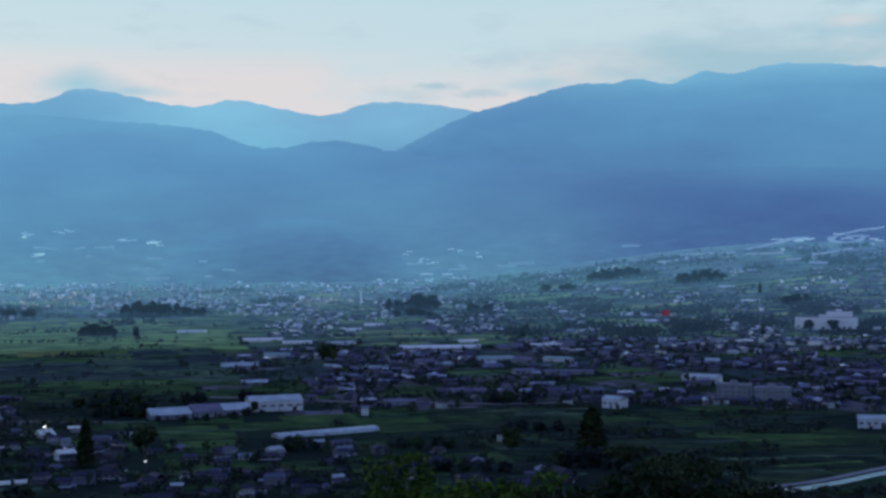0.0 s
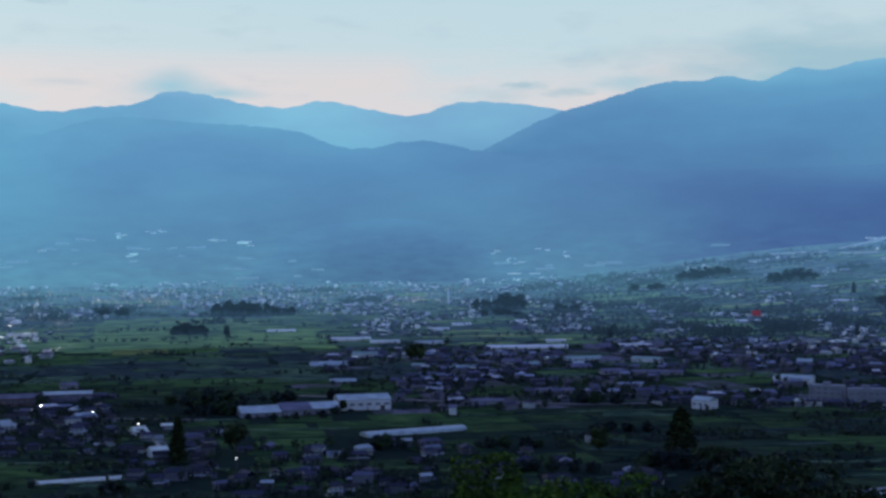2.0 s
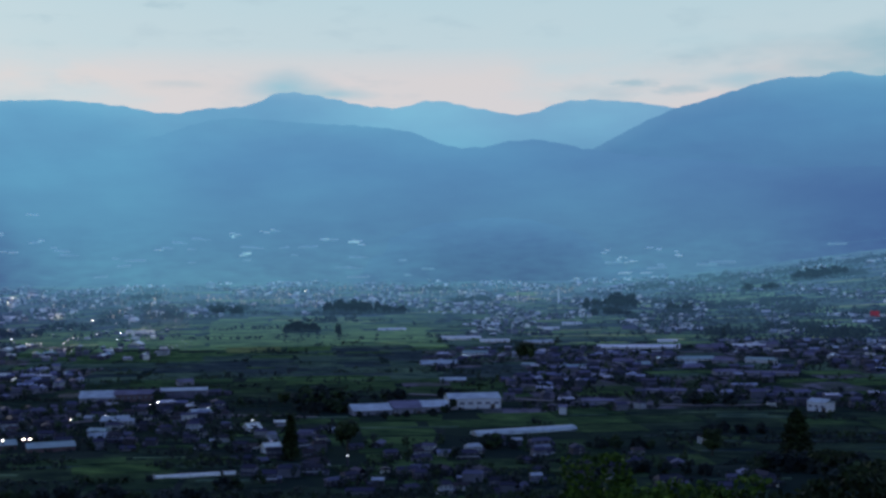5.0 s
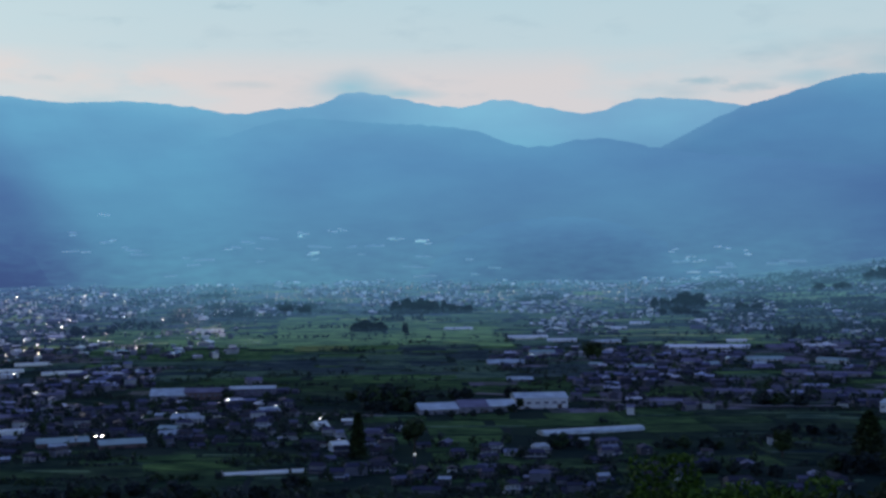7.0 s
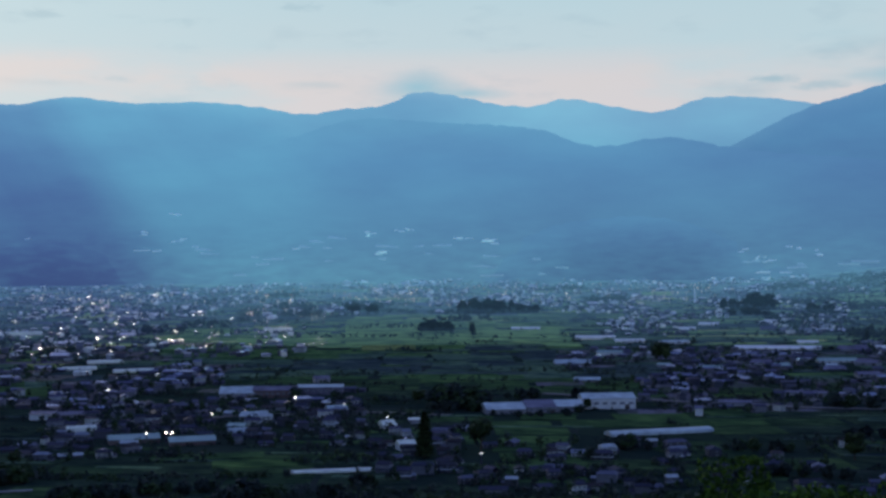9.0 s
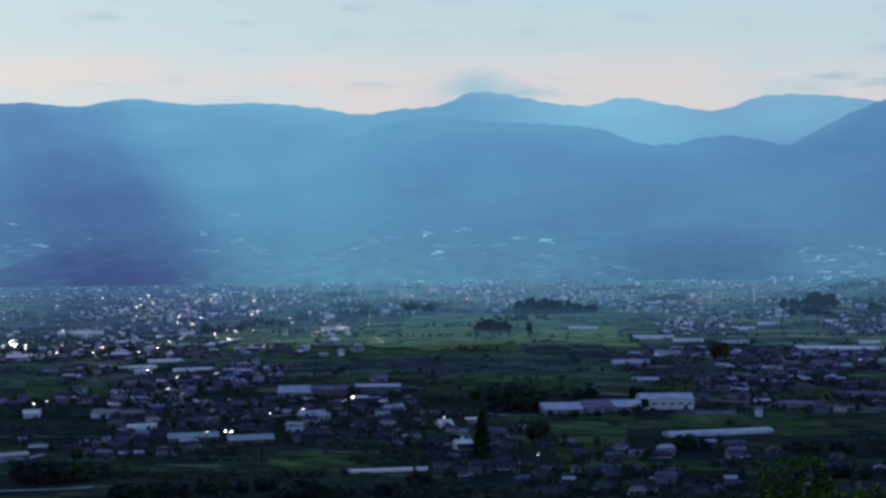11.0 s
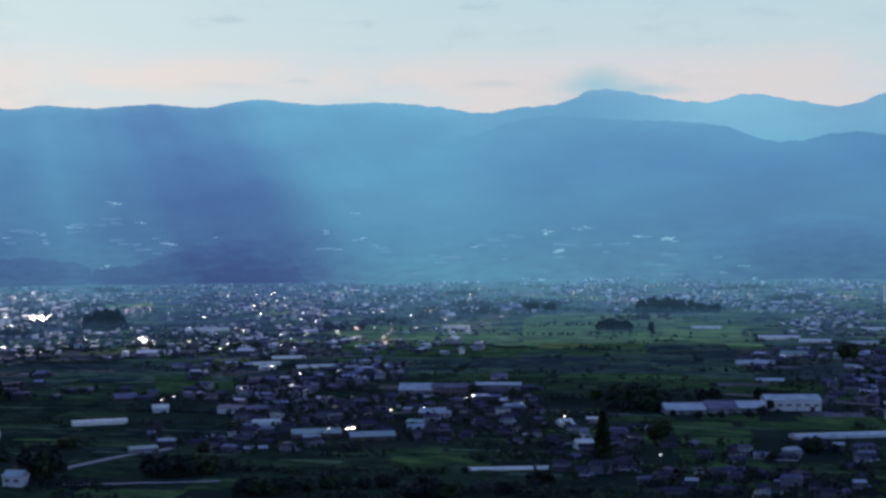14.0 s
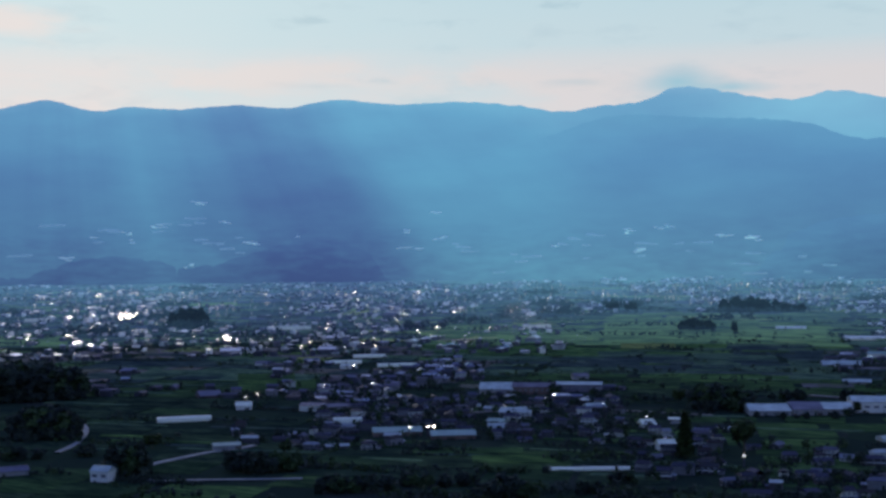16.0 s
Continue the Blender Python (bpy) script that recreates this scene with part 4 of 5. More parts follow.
for _ in range(1500):
    az = 44.5 - 42 * rng.random() ** 0.95
    d = rng.uniform(1500, 3300) if az > 19 else rng.uniform(2450, 3350)
    # bright roofs come in knots, street by street
    p = way(az) * d
    if noise.noise(Vector((p.x / 70, p.y / 150, 9.0))) < -0.08:
        continue
    SPARKS.append((az, d, rng.choice((0.4, 0.5, 0.6, 0.8, 1.0, 1.3, 1.7, 2.4)) * rng.uniform(0.8, 1.2) * d / 2300 * (0.7 if az > 33 else 1.1 if az > 24 else 0.6), rng.uniform(1.4, 4.0) if az > 35 else rng.uniform(0.2, 2.2) if az > 16 else rng.uniform(1.2, 4.5)))
SPARKS.sort(key=lambda q: q[1])
rest_v, rest_f = [], []
for number, (az, d, w_, off) in enumerate(SPARKS):
    l_ = w_ * (0.7 if d < 1400 or off == 1.0 else rng.choice((0.4, 0.7, 1.0, 1.6, 2.2)))
    x, y, z = spot(az, d)
    up = 5.0 + 0.5 * w_
    top = Vector((x, y, z + up))
    half = ((Vector((0, 0, EYE)) - top).normalized() + way(SUN_AZ, SUN_EL)).normalized()
    half = (half + Vector((rng.gauss(0, 1), rng.gauss(0, 1), 0)) * radians(off)).normalized()
    turn = half.to_track_quat("Z", "Y").to_matrix().to_4x4()
    if number >= 290:
        g = box(-w_ / 2 - 0.4, w_ / 2 + 0.4, -l_ / 2 - 0.4, l_ / 2 + 0.4, -0.3, 0.0)
        k = len(rest_v)
        rest_v.extend(tuple(Matrix.Translation(top) @ turn @ Vector(q)) for q in g[0])
        rest_f.extend(tuple(q + k for q in fc) for fc in g[1])
        g = box(x - w_ / 2, x + w_ / 2, y - l_ / 2, y + l_ / 2, z - 1, z + up - 0.4 - 0.2 * l_)
        k = len(rest_v)
        rest_v.extend(g[0])
        rest_f.extend(tuple(q + k for q in fc) for fc in g[1])
        continue
    t = thing("metal_roofed_house", "house with a bright metal roof that mirrors the low sun", "house", "houses with bright metal roofs", Matrix.Translation((x, y, z)))
    part("wall", box(-w_ / 2, w_ / 2, -l_ / 2, l_ / 2, -1, up - 0.4 - 0.2 * l_), M_FAR_WALL, t)
    slab = part("roof", box(-w_ / 2 - 0.4, w_ / 2 + 0.4, -l_ / 2 - 0.4, l_ / 2 + 0.4, -0.3, 0.0), M_POLISHED if off in (0, 1.0) and w_ > 1.4 else M_MIRROR, t, "bright bare metal roof")
    slab.matrix_basis = Matrix.Translation((0, 0, up)) @ turn
    keep(az, d, w_ * 0.7)

tagged(new("far_metal_roofs", mesh_of("metal_roofs", rest_v, rest_f, M_MIRROR)), "bright metal roofs of the farthest houses", "roofs", kind="stuff")

# sheds, greenhouses and quarry faces on the far slopes: (azimuth, degrees up, width)
SLOPE_SHEDS = [
    (17.45, 0.88, 33), (15.89, 1.04, 50), (16.86, 0.04, 37), (13.45, 0.67, 50),
    (12.22, 0.54, 40), (1.37, 0.04, 56), (0.83, -0.23, 37), (0.47, -0.45, 30),
    (-0.51, 0.12, 50), (0.23, -0.94, 73), (-1.61, -0.06, 23), 
    (-14.80, 0.42, 83), (-16.61, 0.54, 66),
    (-17.94, 0.34, 66), (35.72, 2.29, 60),
    (34.59, 1.42, 50), (37.48, 1.26, 40), (40.14, 0.71, 20), (38.65, 0.63, 50),
    (38.83, 0.96, 40), (36.21, -0.40, 23), (31.67, 0.77, 17), (25.71, 1.77, 60),
    (26.46, 0.27, 100), (25.48, 0.70, 50), (26.94, 0.98, 33), (17.48, 0.91, 33),
    (16.05, 1.01, 43), (16.89, 0.08, 30), (13.58, 0.67, 46), (12.30, 0.56, 43),
    (33.71, 0.54, 66), (41.21, -0.06, 50), (20.62, 0.29, 33),
]
for az, el, w_ in SLOPE_SHEDS:
    p = slope_spot(az, el)
    if p:
        t = thing("hillside_greenhouse", "pale greenhouse roofs on the far hillside", "greenhouse", "hillside greenhouses", pose(*p, 0, 0, az))
        rng = random.Random(int(az * 100))
        for k in range(rng.randint(2, 4)):
            a, back = rng.uniform(-0.45, 0.45) * w_, rng.uniform(-14, 14)
            half, deep, skew = w_ * rng.uniform(0.10, 0.28), rng.uniform(6, 15), rng.uniform(-0.15, 0.15)
            g = box(-half, half, -deep, deep, 2.0, 2.8)
            lean = [(q[0] + a, q[1] + back, q[2] + back * 0.5 + q[1] * 0.13 + q[0] * skew * 0.3 + 3.5) for q in g[0]]
            part("roof", (lean, g[1]), M_SLOPE, t)

rng = random.Random(64)
for k in range(52):
    az, el = (rng.uniform(34, 45), rng.uniform(0.1, 1.7)) if k < 18 else (rng.uniform(9, 26), rng.uniform(-0.9, 0.9)) if k < 42 else (rng.uniform(-9, 4), rng.uniform(-0.9, 0.3))
    p = slope_spot(az, el)
    if p:
        half, deep, lean = rng.uniform(10, 46), rng.uniform(3, 9), rng.uniform(-0.08, 0.08)
        g = box(-half, half, -deep, deep, -3.0, 1.4)
        plot = new("terrace_plot", mesh_of("terrace_plot", [(a, b, c + b * 0.3 * (c > 0) + a * lean) for a, b, c in g[0]], g[1], M_PLOT))
        plot.matrix_basis = pose(*p, 0, 0, az + rng.uniform(-12, 12))
        tagged(plot, "pale terraced plot on the far hillside", "field", "hillside plots")


def terrace(points, width):
    """A pale retaining wall and road along a far slope, through points given as azimuth and degrees up."""
    P = [Vector(q) for q in (slope_spot(a, e) for a, e in points) if q]
    v, f = [], []
    for i, p in enumerate(P):
        t = (P[min(i + 1, len(P) - 1)] - P[max(i - 1, 0)]).normalized()
        side = Vector((t.y, -t.x, 0)) * width / 2
        for q, z in ((p + side, -4.0), (p + side, 3.2), (p - side, 3.8), (p - side, -4.0)):
            v.append((q.x, q.y, q.z + z))
    for i in range(len(P) - 1):
        a = i * 4
        f += [(a, a + 1, a + 5, a + 4), (a + 1, a + 2, a + 6, a + 5), (a + 2, a + 3, a + 7, a + 6)]
    n = len(v)
    f += [(3, 2, 1, 0), (n - 4, n - 3, n - 2, n - 1)]
    tagged(new("terrace_wall", mesh_of("terrace_wall", v, f, M_TERRACE)), "pale terrace wall and road on the far hillside", "wall", "hillside terraces")


for points in (((-12.91, 0.14), (-13.4, 0.24), (-13.94, 0.36), (-14.6, 0.46), (-15.35, 0.61)), ((-12.91, -0.05), (-13.6, -0.06), (-14.39, -0.02)), ((-16.2, 0.5), (-16.45, 0.62), (-16.75, 0.73), (-17.5, 0.9), (-18.4, 1.0)),
               ((-16.2, 0.5), (-16.5, 0.42), (-16.88, 0.38), (-17.2, 0.42), (-17.6, 0.52)), ((-10.05, -0.07), (-10.8, -0.05), (-11.52, 0.01)), ((-11.8, -0.04), (-12.38, 0.03)),
               ((-14.5, -0.3), (-15.4, -0.27), (-16.19, -0.2)), ((-15.52, -0.12), (-16.3, 0.0), (-17.1, 0.14)), ((-16.9, 0.62), (-17.3, 0.66), (-17.8, 0.64))):
    terrace(points, 8)

# ---- lone trees and groves: (azimuth, distance, height, width[, how many]) ----
LONE_BROADLEAF = [
    (12.70, 736, 18.5, 15.0), (5.00, 1364, 18.6, 20.9), (-15.38, 1872, 15.9, 15.9),
    (-16.33, 1862, 15.6, 17.0), (15.37, 980, 9.6, 10.8), (8.14, 932, 7.9, 7.1),
    (32.23, 732, 7.5, 7.5), (-2.87, 722, 14.7, 11.1),
    (37.79, 772, 8.2, 9.9),
]
LONE_CONIFER = [
    (-6.33, 712, 27.9, 23.6), (15.12, 714, 24.9, 11.5), (12.99, 1818, 15.5, 7.0),
    (13.10, 1846, 14.1, 6.3), (-3.40, 1722, 14.7, 7.3), (-13.41, 2484, 21.1, 9.5),
    (-13.51, 1724, 16.9, 7.3),
]
GROVES = [
    (0.97, 2328, 46, 28.7, 16), (2.11, 2340, 27, 21.9, 5), (12.42, 2252, 120, 25.9, 26),
    (10.58, 2260, 31, 17.3, 7), (14.61, 1856, 43, 18.2, 12), (13.66, 946, 40, 17.3, 30),
    (10.81, 1000, 28, 8.5, 9), (-1.58, 2258, 42, 18.3, 9), (-7.41, 2900, 123, 27.1, 16),
    (-10.91, 2712, 87, 26.5, 14), (-4.93, 2724, 64, 18.5, 10), (-14.89, 2294, 39, 19.5, 7),
    (43.11, 1060, 86, 28.9, 75), (42.09, 834, 32, 19.9, 34), (36.23, 2000, 56, 29.8, 26),
    (38.86, 676, 22, 16.4, 9),
]
THICKETS = [
    (29.22, 608, 36, 8.3, 14), (25.82, 618, 42, 7.4, 16), (22.54, 582, 20, 11.1, 8),
    (1.46, 2186, 65, 14.0, 7), (6.24, 742, 19, 9.5, 6), (-6.25, 676, 37, 11.5, 14),
    (-9.47, 644, 44, 13.7, 18), (19.26, 598, 12, 6.5, 5), (-3.49, 964, 57, 10.7, 10),
    (8.44, 1006, 36, 9.4, 6), (33.31, 670, 46, 11.4, 12), (42.12, 748, 51, 8.0, 12),
    (17.81, 2320, 59, 16.8, 7), (1.03, 744, 35, 7.6, 12), (-1.04, 658, 39, 7.8, 12),
    (-4.09, 814, 38, 6.9, 8), (17.70, 620, 14, 7.5, 6),
]
for i, (az, d, h_, w_) in enumerate(LONE_BROADLEAF):
    t = tree(h_, w_ * 0.95, 40 + i, n=1700, limit=1.15, leaf=M_SHADED if d < 1600 else M_FAR_GROVE, label="lone round broadleaf tree, nearly black in the dusk", size=0.045 * h_, lift=0.66 if d < 1600 else 0.48, cores=26)
    t.matrix_basis = pose(*spot(az, d))
    keep(az, d, w_ * 0.4)
    keep(az, d - 16, 10)
    keep(az, d - 40, 9)
for i, (az, d, h_, w_) in enumerate(LONE_CONIFER):
    t = tree(h_, w_, 60 + i, True, n=2800, leaf=M_SHADED if d < 1600 else M_FAR_GROVE, size=0.045 * h_, label="tall dark cone-shaped conifer standing alone")
    t.matrix_basis = pose(*spot(az, d))
    keep(az, d, w_ * 0.4)
    keep(az, d - 20, w_ * 0.4)
KINDS = [tree(10, 8, 80 + i, i in (3, 7), n=420, lift=0.47, size=1.0, leaf=(M_DARK if i % 4 != 1 else M_LEAF) if i < 4 else M_FAR_GROVE, group="trees of the groves") for i in range(8)]
rng = random.Random(5)
first = set()
YARD_TREES = [(12.3, 893, 6, 5.5, 2), (11.2, 890, 5, 5.0, 2), (10.3, 889, 8, 6.0, 3), (9.1, 892, 5, 6.5, 2), (8.4, 912, 5, 7.0, 2), (20.75, 1022, 9, 9.5, 3), (22.3, 1016, 8, 4.5, 3), (19.0, 1028, 12, 5, 4), (12.9, 925, 16, 11, 6), (14.2, 915, 9, 9, 3)]
for az, d, w_, h_, n in GROVES + THICKETS + YARD_TREES:
    c = way(az) * d
    side = Vector((math.cos(radians(az)), math.sin(radians(az)), 0))
    for k in range(n):
        u = (rng.random() - 0.5) * w_
        p = c + side * u + way(az) * rng.uniform(0, max(8, w_ * 0.25))
        s = h_ / 10 * rng.uniform(0.7, 1.05) * (1 - 0.35 * (2 * u / w_) ** 4)
        wide = max(s * 1.15, w_ / n * 0.2)
        j = (rng.randrange(4) if n != 26 else 3) + (0 if d < 1600 else 4)
        m = pose(p.x, p.y, ground_z(p.x, p.y), 0, 0, rng.uniform(0, 360)) @ Matrix.Diagonal((wide, wide, s, 1))
        if j in first:
            t = copy_thing(KINDS[j], Matrix())
            t.matrix_basis = m
        else:
            first.add(j)
            KINDS[j].matrix_basis = m
    keep(az, d, w_ * 0.4)

# tall white mast in the far town
x, y, z = spot(3.55, 2520)
mast = thing("chimney_mast", "tall slim white chimney mast above the far town", "chimney", "", pose(x, y, z))
part("shaft", tube([(0, 0, -1), (0, 0, 17), (0, 0, 33)], (1.5, 1.2, 0.9), 10), M_FAR_SHED, mast)
part("rim", tube([(0, 0, 32), (0, 0, 33.6)], (1.3, 1.3), 10), M_FAR_WALL, mast)

# ---- lanes and river ----
def ribbon(name, points, width, mat, label, category, lift=0.95):
    """A strip of paving along points given as azimuth and distance, a hand above the ground."""
    v, f = [], []
    P = [Vector(spot(a, d)) for a, d in points]
    fine = []
    for i in range(len(P) - 1):
        p0, p1, p2, p3 = P[max(i - 1, 0)], P[i], P[i + 1], P[min(i + 2, len(P) - 1)]
        for k in range(10):
            t = k / 10
            q = 0.5 * (2 * p1 + (p2 - p0) * t + (2 * p0 - 5 * p1 + 4 * p2 - p3) * t * t + (3 * p1 - p0 - 3 * p2 + p3) * t ** 3)
            fine.append(q)
    fine.append(P[-1])
    for i, p in enumerate(fine):
        t = (fine[min(i + 1, len(fine) - 1)] - fine[max(i - 1, 0)]).normalized()
        s = Vector((-t.y, t.x, 0)) * width / 2
        z = ground_z(p.x, p.y) + lift
        for q in (p - s, p + s):
            v += [(q.x, q.y, z), (q.x, q.y, z - 0.5)]
    for i in range(len(fine) - 1):
        a, b = i * 4, i * 4 + 4
        f += [(a, a + 2, b + 2, b), (a, b, b + 1, a + 1), (a + 2, a + 3, b + 3, b + 2)]
    return tagged(new(name, mesh_of(name, v, f, mat)), label, category, kind="structure")


ribbon("river", [(-8.0, 560), (-12.3, 600), (-15.5, 632), (-18.4, 684), (-22.0, 760), (-26.0, 860)], 9, M_WATER, "pale river running between dark fields", "river", 0.9)
ribbon("river_embankment", [(-8.0, 572), (-12.3, 611), (-15.5, 643), (-18.4, 695), (-22.0, 772), (-26.0, 872)], 4, M_TRACK, "pale concrete river embankment", "embankment", 1.5)
ribbon("road_1", [(41.67, 770), (41.11, 791), (40.7, 821), (40.49, 868), (40.81, 922), (41.3, 958)], 3.6, M_TRACK, "pale curving farm road", "road")
ribbon("road_2", [(39.2, 690), (37.98, 708), (36.86, 725), (35.44, 746), (34.26, 756), (33.54, 769)], 4.5, M_TRACK, "pale farm road between fields", "road")
ribbon("road_3", [(38.0, 659), (37.1, 656), (35.22, 653), (33.31, 650), (31.5, 649)], 3, M_TRACK, "pale farm road between fields", "road")
ribbon("road_4", [(10.0, 1040), (4.0, 985), (-2.0, 960), (-8.0, 990), (-19.0, 1110)], 8, M_ASPHALT, "grey main road through the village", "road")
ribbon("road_5", [(31.0, 880), (26.0, 900), (20.0, 930), (14.0, 900)], 6, M_ASPHALT, "grey village road past the school", "road")

# ---- fields: (azimuth from, to, distance from, to, kind) ----
FIELD_ZONES = [
    (8.8, 18.5, 1480, 2224, 3), (9.3, 18.5, 1132, 1474, 1), (6.5, 15.2, 778, 932, 3), (-18.4, 2.6, 644, 926, 1),
    (15.2, 18.5, 632, 870, 0), (30.9, 43.9, 616, 1074, 0), (20.2, 29.0, 666, 766, 1), (-5.2, -2.3, 2150, 2872, 3),
    (-10.0, -6.2, 1798, 2128, 3), (31.8, 40.3, 1024, 1310, 2), (-2.8, 9.3, 1536, 2198, 1), (14.2, 26.0, 1354, 1970, 3),
]
NEAR_TOWN = [
    (-2.8, 9.3, 1082, 1520, 120), (-19.5, -2.3, 948, 1680, 360), (-2.8, 6.5, 922, 1078, 14),
    (13.3, 17.2, 626, 842, 16), (-1.5, 13.3, 602, 760, 50), (-5.2, -1.5, 610, 788, 6),
    (23.6, 32.8, 978, 1372, 95), (17.8, 30.9, 766, 1074, 125), (27.5, 34.7, 742, 854, 14),
    (33.0, 40.5, 982, 1116, 10), (14.0, 17.6, 662, 806, 9), (36.4, 43.9, 1090, 1340, 6),
]
FAR_TOWN = [
    (-1.1, 18.5, 2486, 3650, 600), (2.5, 19.5, 2235, 2500, 130), (-19.5, -1.1, 2060, 3300, 520), (20.2, 43.8, 2230, 3502, 800),
    (20.2, 43.9, 1454, 2230, 230), (-19.5, -5.2, 1600, 2120, 330), (-2.5, 7.5, 1760, 2460, 190),
]


def quarter(x, y):
    """Above zero where houses stand close together."""
    return noise.noise(Vector((x / 95, y / 210, 6.0)))


def zone_of(az, d, zones):
    for zn in zones:
        if zn[0] <= az <= zn[1] and zn[2] <= d <= zn[3]:
            return zn
    return None


rng = random.Random(21)
heap = [([], []) for _ in CROPS]
far_heap, far_kind = ([], []), []
yards = ([], [])
TURNED = radians(14)
made = 0
cells = []
for i in range(-60, 62):
    for j in range(8, 96):
        u, v = i * 46 + rng.uniform(-6, 6), j * 34 + rng.uniform(-5, 5)
        x, y = u * math.cos(TURNED) - v * math.sin(TURNED), u * math.sin(TURNED) + v * math.cos(TURNED)
        d, az = math.hypot(x, y), math.degrees(math.atan2(-x, y))
        if 560 < d < (2600 if az > -1 else 3150) and -23 < az < 48:
            cells.append((d, az, x, y))
cells.sort()
for d, az, x, y in cells:
    zn = zone_of(az, d, FIELD_ZONES)
    built = zone_of(az, d, NEAR_TOWN) or zone_of(az, d, FAR_TOWN)
    paved = bool(built) and not zn and rng.random() < (0.9 if quarter(x, y) > -0.05 else 0.25)
    # neighbouring plots share their crop over some hundred metres
    wave = 0.5 + 0.9 * noise.noise(Vector((x / 210, y / 150, 11.0))) + 0.35 * noise.noise(Vector((x / 60, y / 45, 4.0)))
    steps = {3: (0.12, 0.34, 0.97), 2: (0.30, 0.68, 0.98), 1: (0.5, 0.84, 0.99), 0: (0.66, 0.93, 1.1), None: (0.46, 0.74, 0.97)}[zn[4] if zn else None]
    kind = min(sum(wave > q for q in steps), 2 if d < 1400 else 3)
    w_, l_ = rng.uniform(21, 26), rng.uniform(15, 19)
    if not free(x, y, 12):
        continue
    if paved and (d > 1600 or d < 880):
        continue
    tall = 0.1 if paved else (0.45, 0.4, 0.3, 0.25)[kind] * rng.uniform(0.6, 1.3)
    c, s = math.cos(TURNED), math.sin(TURNED)
    ring = []
    for k, lift in ((1.0, 0), (0.985, 1)):
        for a, b in ((-1, -1), (1, -1), (1, 1), (-1, 1)):
            px, py = a * w_ * k + rng.uniform(-1, 1) * (1 - lift), b * l_ * k
            X, Y = x + px * c - py * s, y + px * s + py * c
            ring.append((X, Y, ground_z(X, Y) + (tall if lift else -0.3)))
    faces = [(4, 5, 6, 7), (0, 1, 5, 4), (1, 2, 6, 5), (2, 3, 7, 6), (3, 0, 4, 7)]
    if paved:
        k = len(yards[0])
        yards[0].extend(ring)
        yards[1].extend(tuple(q + k for q in fc) for fc in faces)
    elif made < 260:
        made += 1
        z0 = ground_z(x, y)
        t = new(("orchard", "vineyard", "rice_field", "stubble_field")[kind],
                mesh_of("field", [(a - x, b - y, q - z0) for a, b, q in ring], faces, CROPS[kind]))
        t.location = (x, y, z0)
        tagged(t, ("dark green orchard plot with dense low trees", "mid-green vineyard plot on trellises", "bright green rice field", "pale straw-coloured stubble field")[kind], "field", "fields of the valley floor")
    elif d > 1600:
        k = len(far_heap[0])
        far_heap[0].extend(ring)
        far_heap[1].extend(tuple(q + k for q in fc) for fc in faces)
        far_kind.extend([kind] * len(faces))
    else:
        k = len(heap[kind][0])
        heap[kind][0].extend(ring)
        heap[kind][1].extend(tuple(q + k for q in fc) for fc in faces)
tagged(new("village_yards", mesh_of("yards", yards[0], yards[1], M_YARD)), "gravel yards and walled gardens between the village houses", "yards", kind="stuff")
# narrow mown or freshly planted strips across the plots
for k in range(640):
    az, d = (rng.uniform(-20, 45), 650 * (3250 / 650) ** rng.random()) if k < 430 else (rng.uniform(-18, 12), rng.uniform(1620, 2700))
    p = way(az) * d
    zn = zone_of(az, d, FIELD_ZONES)
    if (d < 1600 and not zn) or not free(p.x, p.y, 12):
        continue
    w_, l_ = rng.uniform(10, 45) * (1 if d < 1600 else 1.6), rng.uniform(2.0, 5.0) * d / 1100
    kind = rng.choice((1, 2, 2, 2, 2, 3) if d > 1600 else (0, 1, 1, 1, 2))
    turn = TURNED * rng.uniform(0.3, 1.0) + radians(rng.uniform(-6, 6))
    c, s = math.cos(turn), math.sin(turn)
    ring = []
    for k in (0, 1):
        for a, q in ((-1, -1), (1, -1), (1, 1), (-1, 1)):
            X, Y = p.x + a * w_ * c - q * l_ * s, p.y + a * w_ * s + q * l_ * c
            ring.append((X, Y, ground_z(X, Y) + (0.62 + 0.1 * kind if k else -0.3)))
    faces = [(4, 5, 6, 7), (0, 1, 5, 4), (1, 2, 6, 5), (2, 3, 7, 6), (3, 0, 4, 7)]
    hv, hf = far_heap if d > 1600 else heap[kind]
    k = len(hv)
    hv.extend(ring)
    hf.extend(tuple(q + k for q in fc) for fc in faces)
    if d > 1600:
        far_kind.extend([kind] * 5)
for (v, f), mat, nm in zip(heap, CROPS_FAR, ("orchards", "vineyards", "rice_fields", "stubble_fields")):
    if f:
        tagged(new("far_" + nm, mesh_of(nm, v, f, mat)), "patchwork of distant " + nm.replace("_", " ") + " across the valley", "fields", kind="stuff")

# lighter than CROPS: haze and sunlit ground are put into these colours
FAR_CROPS = [hazed("hazy_orchards", [(0.046, 0.078, 0.066), (0.070, 0.116, 0.080)], 0.85, 0.95), hazed("hazy_vineyards", [(0.064, 0.118, 0.068), (0.094, 0.165, 0.084)], 0.85, 0.95),
             hazed("hazy_rice", [(0.130, 0.235, 0.075), (0.190, 0.320, 0.100), (0.155, 0.270, 0.085)], 0.85, 0.95), hazed("hazy_stubble", [(0.26, 0.34, 0.11), (0.36, 0.42, 0.15)], 0.85, 0.95)]
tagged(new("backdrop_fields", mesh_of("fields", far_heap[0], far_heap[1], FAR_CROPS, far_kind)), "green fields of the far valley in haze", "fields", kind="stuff")

